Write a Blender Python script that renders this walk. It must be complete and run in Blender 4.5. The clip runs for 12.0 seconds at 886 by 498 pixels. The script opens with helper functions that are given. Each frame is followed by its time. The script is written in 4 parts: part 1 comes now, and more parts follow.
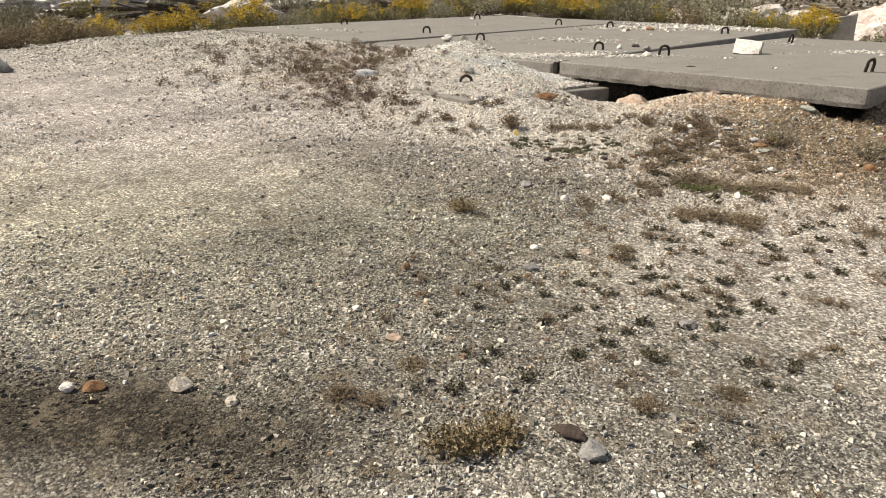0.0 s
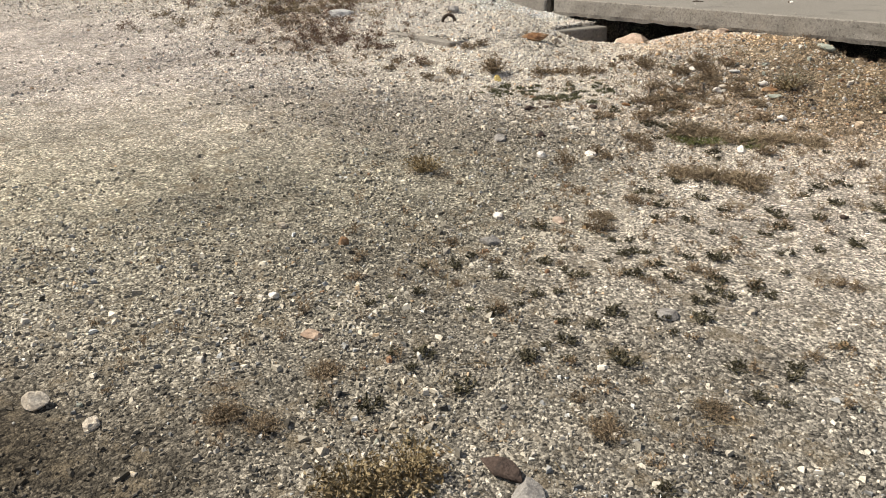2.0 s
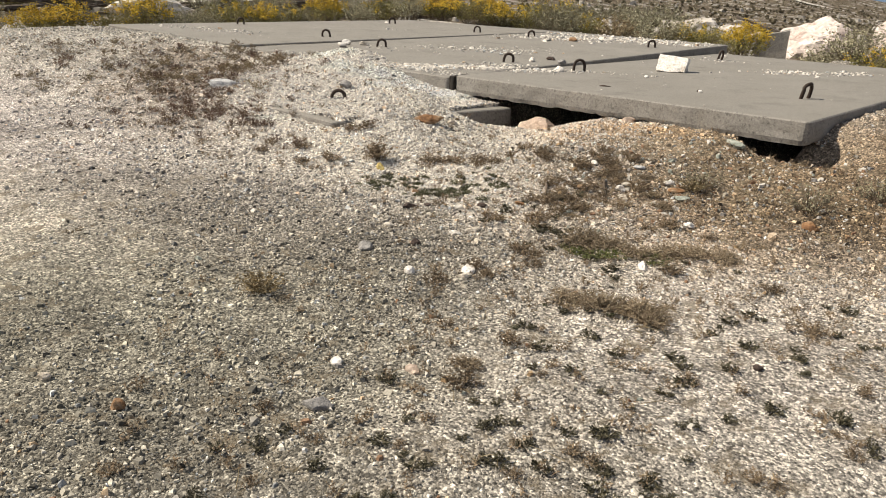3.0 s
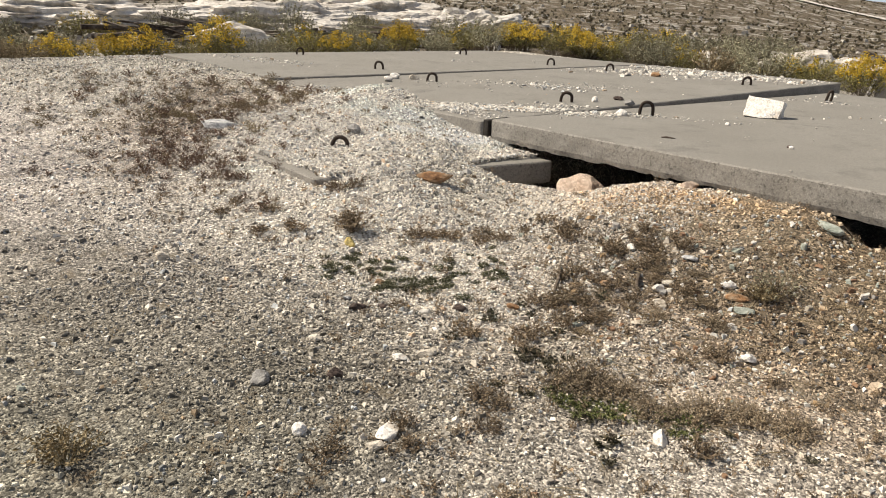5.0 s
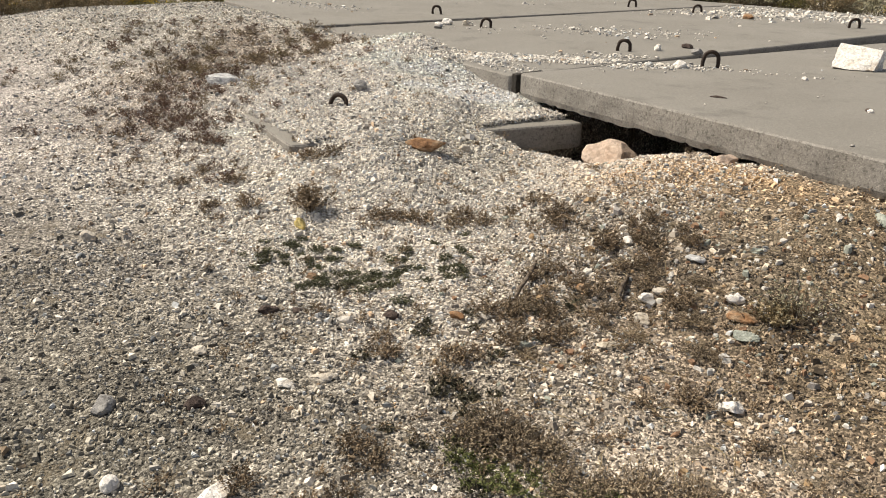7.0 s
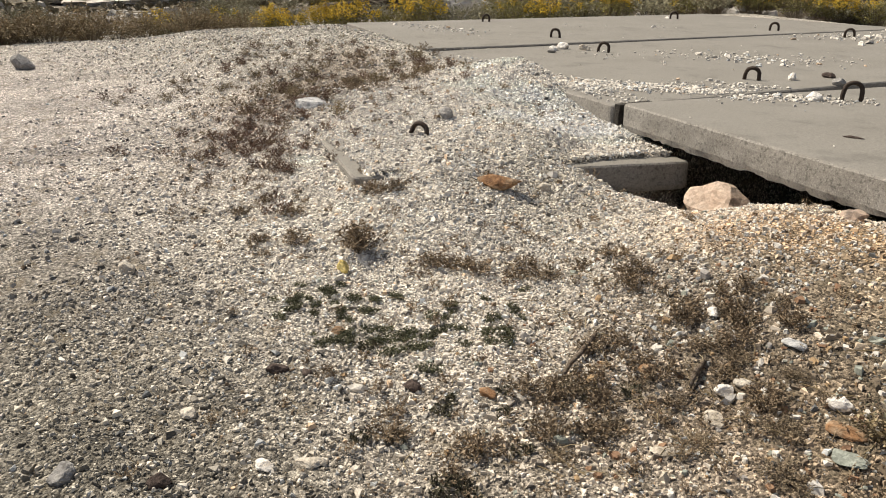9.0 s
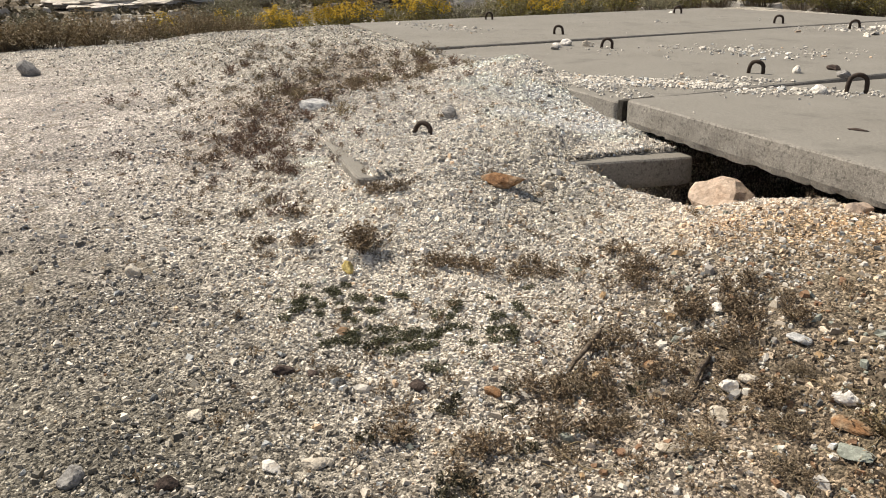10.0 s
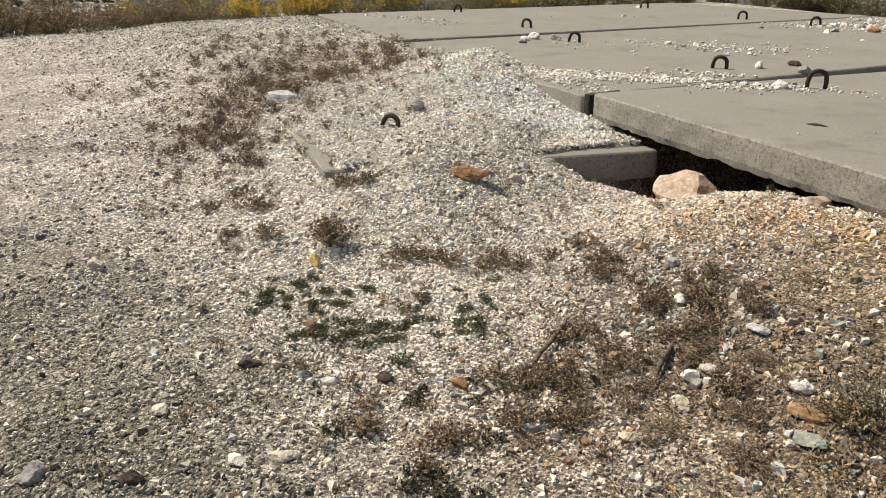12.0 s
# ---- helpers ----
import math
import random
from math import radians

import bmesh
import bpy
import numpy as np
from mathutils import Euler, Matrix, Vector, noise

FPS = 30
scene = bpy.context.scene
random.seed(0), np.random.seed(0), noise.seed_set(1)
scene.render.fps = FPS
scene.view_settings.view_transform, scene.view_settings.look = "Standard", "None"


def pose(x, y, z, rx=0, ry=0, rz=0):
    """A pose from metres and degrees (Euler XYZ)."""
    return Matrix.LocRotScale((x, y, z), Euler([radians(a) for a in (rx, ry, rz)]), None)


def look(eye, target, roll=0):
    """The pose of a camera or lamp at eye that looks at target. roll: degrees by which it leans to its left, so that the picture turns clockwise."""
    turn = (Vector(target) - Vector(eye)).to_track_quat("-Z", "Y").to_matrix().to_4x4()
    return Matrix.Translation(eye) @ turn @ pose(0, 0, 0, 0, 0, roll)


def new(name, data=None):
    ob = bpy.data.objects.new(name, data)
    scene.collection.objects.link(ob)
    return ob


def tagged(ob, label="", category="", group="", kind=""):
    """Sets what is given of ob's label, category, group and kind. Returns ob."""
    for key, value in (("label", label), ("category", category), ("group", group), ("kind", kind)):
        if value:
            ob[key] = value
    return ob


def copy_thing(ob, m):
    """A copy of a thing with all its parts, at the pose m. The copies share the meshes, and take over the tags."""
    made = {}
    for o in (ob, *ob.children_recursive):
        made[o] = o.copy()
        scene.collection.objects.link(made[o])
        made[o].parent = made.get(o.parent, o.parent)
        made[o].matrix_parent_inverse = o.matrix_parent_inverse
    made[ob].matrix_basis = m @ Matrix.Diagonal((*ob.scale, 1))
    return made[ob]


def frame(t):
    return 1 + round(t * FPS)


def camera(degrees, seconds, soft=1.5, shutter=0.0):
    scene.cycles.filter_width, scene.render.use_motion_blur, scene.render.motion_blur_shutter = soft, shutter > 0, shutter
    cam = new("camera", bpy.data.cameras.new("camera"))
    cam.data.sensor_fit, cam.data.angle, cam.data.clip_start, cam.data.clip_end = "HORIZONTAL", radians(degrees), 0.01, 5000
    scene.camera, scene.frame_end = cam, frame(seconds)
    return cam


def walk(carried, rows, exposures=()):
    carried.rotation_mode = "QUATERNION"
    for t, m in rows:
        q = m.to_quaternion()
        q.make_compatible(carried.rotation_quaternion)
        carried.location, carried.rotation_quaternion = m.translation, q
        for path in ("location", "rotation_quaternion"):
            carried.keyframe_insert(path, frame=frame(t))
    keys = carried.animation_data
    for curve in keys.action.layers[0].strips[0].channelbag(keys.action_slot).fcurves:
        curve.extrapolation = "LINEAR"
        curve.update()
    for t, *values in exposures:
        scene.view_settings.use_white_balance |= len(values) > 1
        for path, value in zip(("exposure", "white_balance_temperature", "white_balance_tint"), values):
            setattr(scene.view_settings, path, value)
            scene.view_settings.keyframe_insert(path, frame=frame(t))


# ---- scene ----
cam = camera(61.0, 12.0, soft=1.0)
PATH = [
    (0, (0.004, -0.001, 1.469), (-1.27, 1.356, 0.739), -0.1),
    (0.5, (-0.08, 0.023, 1.467), (-1.375, 1.359, 0.734), -0.3),
    (1, (-0.158, 0.086, 1.439), (-1.503, 1.366, 0.697), -1.2),
    (1.5, (-0.153, 0.34, 1.418), (-1.571, 1.526, 0.655), -3.5),
    (2, (-0.183, 0.683, 1.351), (-1.444, 1.974, 0.488), -1.0),
    (2.3, (-0.309, 1.012, 1.369), (-1.422, 2.483, 0.595), 1.4),
    (2.5, (-0.378, 1.177, 1.375), (-1.434, 2.71, 0.643), 1.8),
    (3, (-0.483, 1.606, 1.363), (-1.647, 3.066, 0.645), 2.1),
    (3.5, (-0.597, 2.013, 1.374), (-1.843, 3.414, 0.679), 1.5),
    (3.7, (-0.686, 2.188, 1.366), (-1.944, 3.613, 0.742), 1.6),
    (5.3, (-0.899, 3.263, 1.338), (-2.276, 4.546, 0.662), 1.8),
    (5.5, (-0.924, 3.352, 1.341), (-2.288, 4.64, 0.647), 1.6),
    (6, (-0.969, 3.589, 1.33), (-2.401, 4.776, 0.594), 0.5),
    (6.5, (-0.923, 3.887, 1.334), (-2.419, 4.963, 0.555), 0.5),
    (6.7, (-0.917, 3.995, 1.33), (-2.412, 5.059, 0.537), 0.4),
    (8.3, (-1.202, 4.604, 1.276), (-2.817, 5.51, 0.519), -0.1),
    (8.5, (-1.179, 4.644, 1.278), (-2.821, 5.502, 0.525), -0.2),
    (9, (-1.163, 4.695, 1.278), (-2.853, 5.46, 0.53), -0.7),
    (9.5, (-1.159, 4.71, 1.279), (-2.863, 5.442, 0.529), -1.4),
    (10, (-1.152, 4.707, 1.284), (-2.848, 5.453, 0.533), -1.8),
    (10.5, (-1.143, 4.703, 1.286), (-2.822, 5.482, 0.531), -1.8),
    (11, (-1.132, 4.706, 1.279), (-2.797, 5.517, 0.522), -1.7),
    (11.5, (-1.139, 4.714, 1.277), (-2.791, 5.543, 0.512), -1.3),
    (12, (-1.138, 4.711, 1.288), (-2.793, 5.527, 0.517), -0.9),
]
walk(cam, [(t, look(eye, target, roll)) for t, eye, target, roll in PATH])

# ---- light ----
SUN_WAY = Vector((-0.88, -0.47, 1.10)).normalized()
scene.view_settings.exposure = 0.46
world = bpy.data.worlds.new("sky_world")
scene.world = world
world.use_nodes = True
wn = world.node_tree
sky = wn.nodes.new("ShaderNodeTexSky")
sky.sky_type = "NISHITA"
sky.sun_disc = False
sky.sun_elevation = math.asin(SUN_WAY.z)
sky.sun_rotation = math.atan2(SUN_WAY.x, SUN_WAY.y)
sky.altitude = 1800
sky.dust_density = 0.2
lift = wn.nodes.new("ShaderNodeVectorMath")
lift.inputs[1].default_value = (0.0, 0.0, 0.16)
place = wn.nodes.new("ShaderNodeTexCoord")
wn.links.new(place.outputs["Generated"], lift.inputs[0])
wn.links.new(lift.outputs["Vector"], sky.inputs["Vector"])
wn.nodes["Background"].inputs["Strength"].default_value = 0.095
pale = wn.nodes.new("ShaderNodeHueSaturation")
pale.inputs["Saturation"].default_value = 0.42
wn.links.new(sky.outputs["Color"], pale.inputs["Color"])
wn.links.new(pale.outputs["Color"], wn.nodes["Background"].inputs["Color"])
sun_data = bpy.data.lights.new("sun", "SUN")
sun_data.energy = 4.9
sun_data.angle = radians(0.53)
sun_data.color = (1.0, 0.90, 0.75)
sun = new("sun", sun_data)
sun.matrix_world = look(SUN_WAY * 50, (0, 0, 0))


# ---- materials ----
class Mat:
    """A small builder of node materials."""

    def __init__(self, name, rough=0.9, spec=0.3):
        self.m = bpy.data.materials.new(name)
        self.m.use_nodes = True
        self.t = self.m.node_tree
        self.b = self.t.nodes["Principled BSDF"]
        self.b.inputs["Roughness"].default_value = rough
        self.b.inputs["Specular IOR Level"].default_value = spec
        self.pos = self.add("ShaderNodeNewGeometry").outputs["Position"]
        self.geo = self.pos.node

    def add(self, kind):
        return self.t.nodes.new(kind)

    def put(self, value, socket):
        if isinstance(value, (int, float)):
            socket.default_value = value
        elif isinstance(value, tuple):
            socket.default_value = (*value, 1.0) if len(value) == 3 and len(socket.default_value) == 4 else value
        else:
            self.t.links.new(value, socket)

    def noise(self, scale, detail=4, rough=0.6, where=None):
        n = self.add("ShaderNodeTexNoise")
        self.put(where or self.pos, n.inputs["Vector"])
        n.inputs["Scale"].default_value, n.inputs["Detail"].default_value, n.inputs["Roughness"].default_value = scale, detail, rough
        return n.outputs["Fac"]

    def cells(self, scale, out="Color", where=None):
        n = self.add("ShaderNodeTexVoronoi")
        self.put(where or self.pos, n.inputs["Vector"])
        n.inputs["Scale"].default_value = scale
        if out == "Color":
            split = self.add("ShaderNodeSeparateColor")
            self.put(n.outputs["Color"], split.inputs[0])
            return split.outputs[0]
        return n.outputs[out]

    def ramp(self, fac, *stops):
        n = self.add("ShaderNodeValToRGB")
        e = n.color_ramp.elements
        while len(e) < len(stops):
            e.new(0.5)
        for el, (p, c) in zip(e, stops):
            el.position = p
            el.color = (*c, 1) if isinstance(c, tuple) else (c, c, c, 1)
        self.put(fac, n.inputs["Fac"])
        return n.outputs["Color"]

    def mix(self, fac, a, b, how="MIX"):
        n = self.add("ShaderNodeMix")
        n.data_type, n.blend_type = "RGBA", how
        self.put(fac, n.inputs["Factor"])
        self.put(a, n.inputs[6])
        self.put(b, n.inputs[7])
        return n.outputs[2]

    def math(self, op, a, b=0.0):
        n = self.add("ShaderNodeMath")
        n.operation = op
        self.put(a, n.inputs[0])
        self.put(b, n.inputs[1])
        return n.outputs[0]

    def attr(self, name):
        n = self.add("ShaderNodeAttribute")
        n.attribute_name = name
        return n.outputs["Color"]

    def rnd(self):
        return self.geo.outputs["Random Per Island"]

    def orand(self):
        return self.add("ShaderNodeObjectInfo").outputs["Random"]

    def colour(self, c):
        self.put(c, self.b.inputs["Base Color"])
        return self

    def bump(self, height, strength=0.5, distance=0.01):
        n = self.add("ShaderNodeBump")
        n.inputs["Strength"].default_value, n.inputs["Distance"].default_value = strength, distance
        self.put(height, n.inputs["Height"])
        self.put(n.outputs["Normal"], self.b.inputs["Normal"])
        return self


def ground_material():
    m = Mat("gravel_ground", 0.95, 0.2)
    soil = m.attr("soil")
    grain = m.ramp(m.cells(105), (0.0, 0.24), (0.3, 0.5), (0.6, 0.85), (0.82, 1.2), (1.0, 1.7))
    pale = m.ramp(m.cells(58), (0.0, 0.72), (0.7, 0.95), (0.86, 1.15), (1.0, 1.55))
    fine = m.ramp(m.noise(240, 3, 0.7), (0.30, 0.45), (0.5, 1.0), (0.72, 1.5))
    blot = m.ramp(m.noise(5, 5, 0.65), (0.3, 0.68), (0.52, 1.0), (0.7, 1.18))
    c = m.mix(1.0, soil, grain, "MULTIPLY")
    c = m.mix(1.0, c, pale, "MULTIPLY")
    c = m.mix(1.0, c, fine, "MULTIPLY")
    c = m.mix(1.0, c, blot, "MULTIPLY")
    c = m.mix(1.0, c, m.ramp(m.noise(42, 4, 0.65), (0.34, 0.52), (0.5, 1.0), (0.66, 1.45)), "MULTIPLY")
    dirt = m.ramp(m.noise(7.5, 6, 0.72), (0.53, 0.0), (0.63, 0.7))
    c = m.mix(dirt, c, m.mix(1.0, (0.20, 0.165, 0.115), fine, "MULTIPLY"))
    m.colour(c)
    h = m.math("ADD", m.math("MULTIPLY", m.cells(105, "Distance"), -0.8), m.noise(160, 4, 0.7))
    return m.bump(h, 0.9, 0.012).m


def pebble_material():
    m = Mat("gravel_chips", 0.85, 0.3)
    g = m.ramp(m.noise(170, 4, 0.7), (0.3, 0.70), (0.7, 1.18))
    m.colour(m.mix(1.0, m.attr("soil"), g, "MULTIPLY"))
    return m.bump(m.noise(320, 3), 0.4, 0.003).m


def rock_material(name, a, b, dark, scale=14.0):
    m = Mat(name, 0.88, 0.25)
    c = m.ramp(m.noise(scale, 6, 0.65), (0.28, dark), (0.45, a), (0.68, b))
    spots = m.ramp(m.cells(scale * 6), (0.0, 0.75), (1.0, 1.2))
    m.colour(m.mix(1.0, c, spots, "MULTIPLY"))
    return m.bump(m.noise(scale * 3, 6, 0.7), 0.6, 0.02).m


def concrete_top():
    m = Mat("weathered_concrete", 0.9, 0.25)
    base = m.ramp(m.noise(1.1, 6, 0.6), (0.3, (0.204, 0.191, 0.168)), (0.55, (0.224, 0.211, 0.187)), (0.75, (0.246, 0.232, 0.207)))
    fine = m.ramp(m.noise(60, 5, 0.7), (0.3, 0.86), (0.7, 1.12))
    sand = m.ramp(m.cells(260), (0.0, 0.82), (1.0, 1.16))
    stain = m.ramp(m.noise(2.6, 7, 0.7), (0.34, 0.80), (0.46, 1.0))
    c = m.mix(1.0, base, fine, "MULTIPLY")
    c = m.mix(1.0, c, sand, "MULTIPLY")
    m.colour(m.mix(1.0, c, stain, "MULTIPLY"))
    return m.bump(m.noise(110, 5, 0.7), 0.35, 0.004).m


def concrete_edge():
    m = Mat("exposed_aggregate", 0.95, 0.2)
    base = m.ramp(m.noise(3.5, 6, 0.65), (0.3, (0.210, 0.195, 0.172)), (0.6, (0.269, 0.252, 0.227)), (0.8, (0.311, 0.294, 0.265)))
    stones = m.ramp(m.cells(200), (0.0, 0.74), (0.4, 0.97), (0.85, 1.05), (1.0, 1.4))
    pits = m.ramp(m.noise(45, 4, 0.7), (0.36, 0.55), (0.48, 1.0))
    c = m.mix(1.0, base, stones, "MULTIPLY")
    m.colour(m.mix(1.0, c, pits, "MULTIPLY"))
    h = m.math("ADD", m.math("MULTIPLY", m.cells(200, "Distance"), -0.7), m.noise(70, 5, 0.7))
    return m.bump(h, 0.28, 0.004).m


def rust_material():
    m = Mat("rusted_rebar", 0.75, 0.35)
    m.colour(m.ramp(m.noise(70, 5, 0.7), (0.3, (0.018, 0.013, 0.010)), (0.6, (0.045, 0.028, 0.018)), (0.8, (0.10, 0.05, 0.025))))
    return m.bump(m.noise(180, 3), 0.5, 0.004).m


def plant_material(name, *stops):
    """Leaves or stems whose tone differs from blade to blade."""
    m = Mat(name, 0.8, 0.2)
    m.colour(m.mix(1.0, m.ramp(m.rnd(), *stops), m.ramp(m.orand(), (0.0, 0.78), (1.0, 1.22)), "MULTIPLY"))
    return m.m


def hill_material():
    m = Mat("far_hillside", 1.0, 0.05)
    soil = m.attr("soil")
    tone = m.ramp(m.noise(0.5, 6, 0.7), (0.3, 0.65), (0.5, 1.0), (0.7, 1.35))
    c = m.mix(1.0, soil, tone, "MULTIPLY")
    pale = m.ramp(m.noise(0.33, 6, 0.68), (0.52, 0.0), (0.58, 1.0))
    c = m.mix(pale, c, (0.42, 0.385, 0.335))
    fine = m.ramp(m.noise(3.0, 5, 0.75), (0.32, 0.55), (0.5, 1.0), (0.7, 1.35))
    c = m.mix(1.0, c, fine, "MULTIPLY")
    scrub = m.ramp(m.cells(0.7, "Distance"), (0.28, 1.0), (0.48, 0.0))
    patch = m.ramp(m.noise(0.10, 4), (0.42, 0.0), (0.58, 0.85))
    c = m.mix(m.math("MULTIPLY", scrub, patch), c, (0.085, 0.072, 0.05))
    m.bump(m.math("ADD", m.noise(0.9, 6, 0.7), m.noise(4.0, 4, 0.7)), 0.8, 0.6)
    return m, c


GROUND = ground_material()
CHIPS = pebble_material()
CONCRETE = concrete_top()
AGGREGATE = concrete_edge()
RUST = rust_material()
# near-black colour for the strip added in the slab joint
JOINT_DARK = rock_material("joint_darkening", (0.035, 0.031, 0.026), (0.06, 0.052, 0.043), (0.02, 0.018, 0.016), 25)
WHITE_ROCK = rock_material("white_rock", (0.74, 0.70, 0.64), (0.84, 0.81, 0.77), (0.55, 0.46, 0.36))
GREY_ROCK = rock_material("grey_rock", (0.25, 0.24, 0.23), (0.36, 0.345, 0.32), (0.14, 0.13, 0.12), 22)
RUST_ROCK = rock_material("rusty_rock", (0.25, 0.135, 0.065), (0.36, 0.27, 0.18), (0.10, 0.05, 0.028), 12)
PINK_ROCK = rock_material("pink_rock", (0.46, 0.35, 0.27), (0.56, 0.46, 0.38), (0.30, 0.20, 0.14), 9)
YELLOW_ROCK = rock_material("yellow_rock", (0.55, 0.42, 0.14), (0.66, 0.56, 0.27), (0.38, 0.25, 0.08), 20)
CREAM_ROCK = rock_material("cream_rock", (0.50, 0.44, 0.36), (0.62, 0.57, 0.49), (0.34, 0.29, 0.22), 18)
DARK_ROCK = rock_material("dark_rock", (0.07, 0.05, 0.042), (0.12, 0.09, 0.075), (0.035, 0.028, 0.025), 24)
BLUE_ROCK = rock_material("blue_grey_rock", (0.42, 0.42, 0.42), (0.62, 0.61, 0.59), (0.22, 0.23, 0.24), 20)
GREEN_ROCK = rock_material("green_grey_rock", (0.27, 0.29, 0.25), (0.40, 0.42, 0.37), (0.17, 0.19, 0.16), 20)
OUTCROP = rock_material("pale_outcrop", (0.52, 0.475, 0.42), (0.68, 0.64, 0.585), (0.20, 0.165, 0.125), 0.9)
PINK_OUTCROP = rock_material("pinkish_outcrop", (0.60, 0.50, 0.45), (0.72, 0.64, 0.58), (0.30, 0.22, 0.18), 2.2)
TIMBER = rock_material("weathered_timber", (0.085, 0.066, 0.05), (0.20, 0.17, 0.14), (0.035, 0.025, 0.018), 3)
STICK = rock_material("dry_wood", (0.12, 0.09, 0.065), (0.2, 0.165, 0.13), (0.05, 0.035, 0.025), 30)
BROWN_LEAF = plant_material("dry_brown_leaves", (0.0, (0.123, 0.090, 0.057)), (0.5, (0.221, 0.164, 0.105)), (1.0, (0.328, 0.258, 0.176)))
STRAW = plant_material("straw", (0.0, (0.108, 0.081, 0.041)), (0.6, (0.234, 0.180, 0.099)), (1.0, (0.378, 0.315, 0.198)))
RED_LEAF = plant_material("red_brown_leaves", (0.0, (0.083, 0.048, 0.035)), (0.5, (0.160, 0.095, 0.069)), (1.0, (0.230, 0.162, 0.115)))
GREEN_LEAF = plant_material("dull_green_leaves", (0.0, (0.065, 0.068, 0.04)), (0.6, (0.12, 0.122, 0.07)), (1.0, (0.20, 0.19, 0.115)))
GRASS_LEAF = plant_material("moss_green_leaves", (0.0, (0.085, 0.10, 0.035)), (0.6, (0.15, 0.165, 0.06)), (1.0, (0.23, 0.225, 0.10)))
SAGE_LEAF = plant_material("grey_sage_leaves", (0.0, (0.168, 0.155, 0.099)), (0.5, (0.303, 0.282, 0.185)), (1.0, (0.437, 0.414, 0.286)))
OLIVE_LEAF = plant_material("olive_leaves", (0.0, (0.117, 0.110, 0.038)), (0.5, (0.225, 0.203, 0.072)), (1.0, (0.333, 0.288, 0.113)))
FLOWER = plant_material("yellow_flowers", (0.0, (0.36, 0.23, 0.02)), (0.5, (0.55, 0.37, 0.03)), (1.0, (0.66, 0.50, 0.08)))
TWIG = plant_material("twigs", (0.0, (0.08, 0.06, 0.04)), (1.0, (0.22, 0.175, 0.125)))
TAN_LEAF = plant_material("tan_leaves", (0.0, (0.154, 0.116, 0.066)), (0.5, (0.286, 0.220, 0.132)), (1.0, (0.440, 0.363, 0.231)))
DARK_LEAF = plant_material("dark_olive_leaves", (0.0, (0.05, 0.047, 0.03)), (0.6, (0.09, 0.082, 0.052)), (1.0, (0.15, 0.13, 0.085)))
MAT_LEAF = plant_material("matted_brown_leaves", (0.0, (0.160, 0.124, 0.080)), (0.5, (0.288, 0.224, 0.148)), (1.0, (0.400, 0.328, 0.228)))


# ---- shape helpers ----
def smooth(v):
    v = np.clip(v, 0.0, 1.0)
    return v * v * (3 - 2 * v)


def waves(x, y, scale, seed, octaves=4):
    """Cheap smooth noise of about -1..1 over arrays."""
    rng = np.random.RandomState(seed)
    out, amp = np.zeros(np.broadcast(x, y).shape), 1.0
    for o in range(octaves):
        for _ in range(4):
            a, p = rng.uniform(0, 2 * np.pi), rng.uniform(0, 2 * np.pi)
            k = scale * 2 ** o * rng.uniform(0.7, 1.4)
            out = out + amp * 0.4 * np.sin(k * (x * np.cos(a) + y * np.sin(a)) + p)
        amp *= 0.55
    return out


def mesh_from(name, verts, faces, mats, face_mats=None, soil=None, shade=False):
    me = bpy.data.meshes.new(name)
    me.from_pydata(verts, [], faces)
    for m in mats:
        me.materials.append(m)
    if face_mats is not None:
        me.polygons.foreach_set("material_index", face_mats)
    if soil is not None:
        a = me.color_attributes.new("soil", "FLOAT_COLOR", "POINT")
        a.data.foreach_set("color", np.c_[soil, np.ones(len(soil))].astype(np.float32).ravel())
    if shade:
        me.polygons.foreach_set("use_smooth", [True] * len(me.polygons))
    me.update()
    return me


def part(name, data, parent, label=""):
    ob = new(name, data)
    ob.parent = parent
    return tagged(ob, label)


# ---- the slabs' plan: four corners each (x, y), and the plane of the top ----
# plane: height at a place, rise along x, rise along y
SLABS = {
    "front": (((-1.87, 7.70), (-5.66, 8.185), (-5.33, 15.4), (-1.42, 14.3)), (-1.87, 7.64, 0.324, 0.0316, -0.031), 0.185),
    "middle": (((-5.715, 8.155), (-9.86, 8.47), (-9.17, 16.4), (-5.42, 16.05)), (-6.25, 10.06, 0.13, 0.020, -0.012), 0.21),
    "rear": (((-9.90, 8.45), (-14.35, 8.85), (-13.3, 16.0), (-9.22, 16.4)), (-9.8, 9.0, 0.098, 0.012, -0.0145), 0.21),
    "sunken": (((-4.84, 8.16), (-5.17, 5.95), (-8.2, 6.25), (-7.9, 8.3)), (-5.17, 5.95, 0.045, 0.014, -0.046), 0.18),
}


def slab_top(key, x, y):
    px, py, z, a, b = SLABS[key][1]
    return z + (x - px) * a + (y - py) * b


def inset(corners, x, y):
    """How far a place lies inside a convex outline; below 0 outside."""
    cx, cy = np.mean([c[0] for c in corners]), np.mean([c[1] for c in corners])
    d = np.full(np.broadcast(x, y).shape, 1e9)
    for (ax, ay), (bx, by) in zip(corners, corners[1:] + corners[:1]):
        nx, ny = by - ay, ax - bx
        n = math.hypot(nx, ny)
        if (cx - ax) * nx + (cy - ay) * ny < 0:
            nx, ny = -nx, -ny
        d = np.minimum(d, ((x - ax) * nx + (y - ay) * ny) / n)
    return d


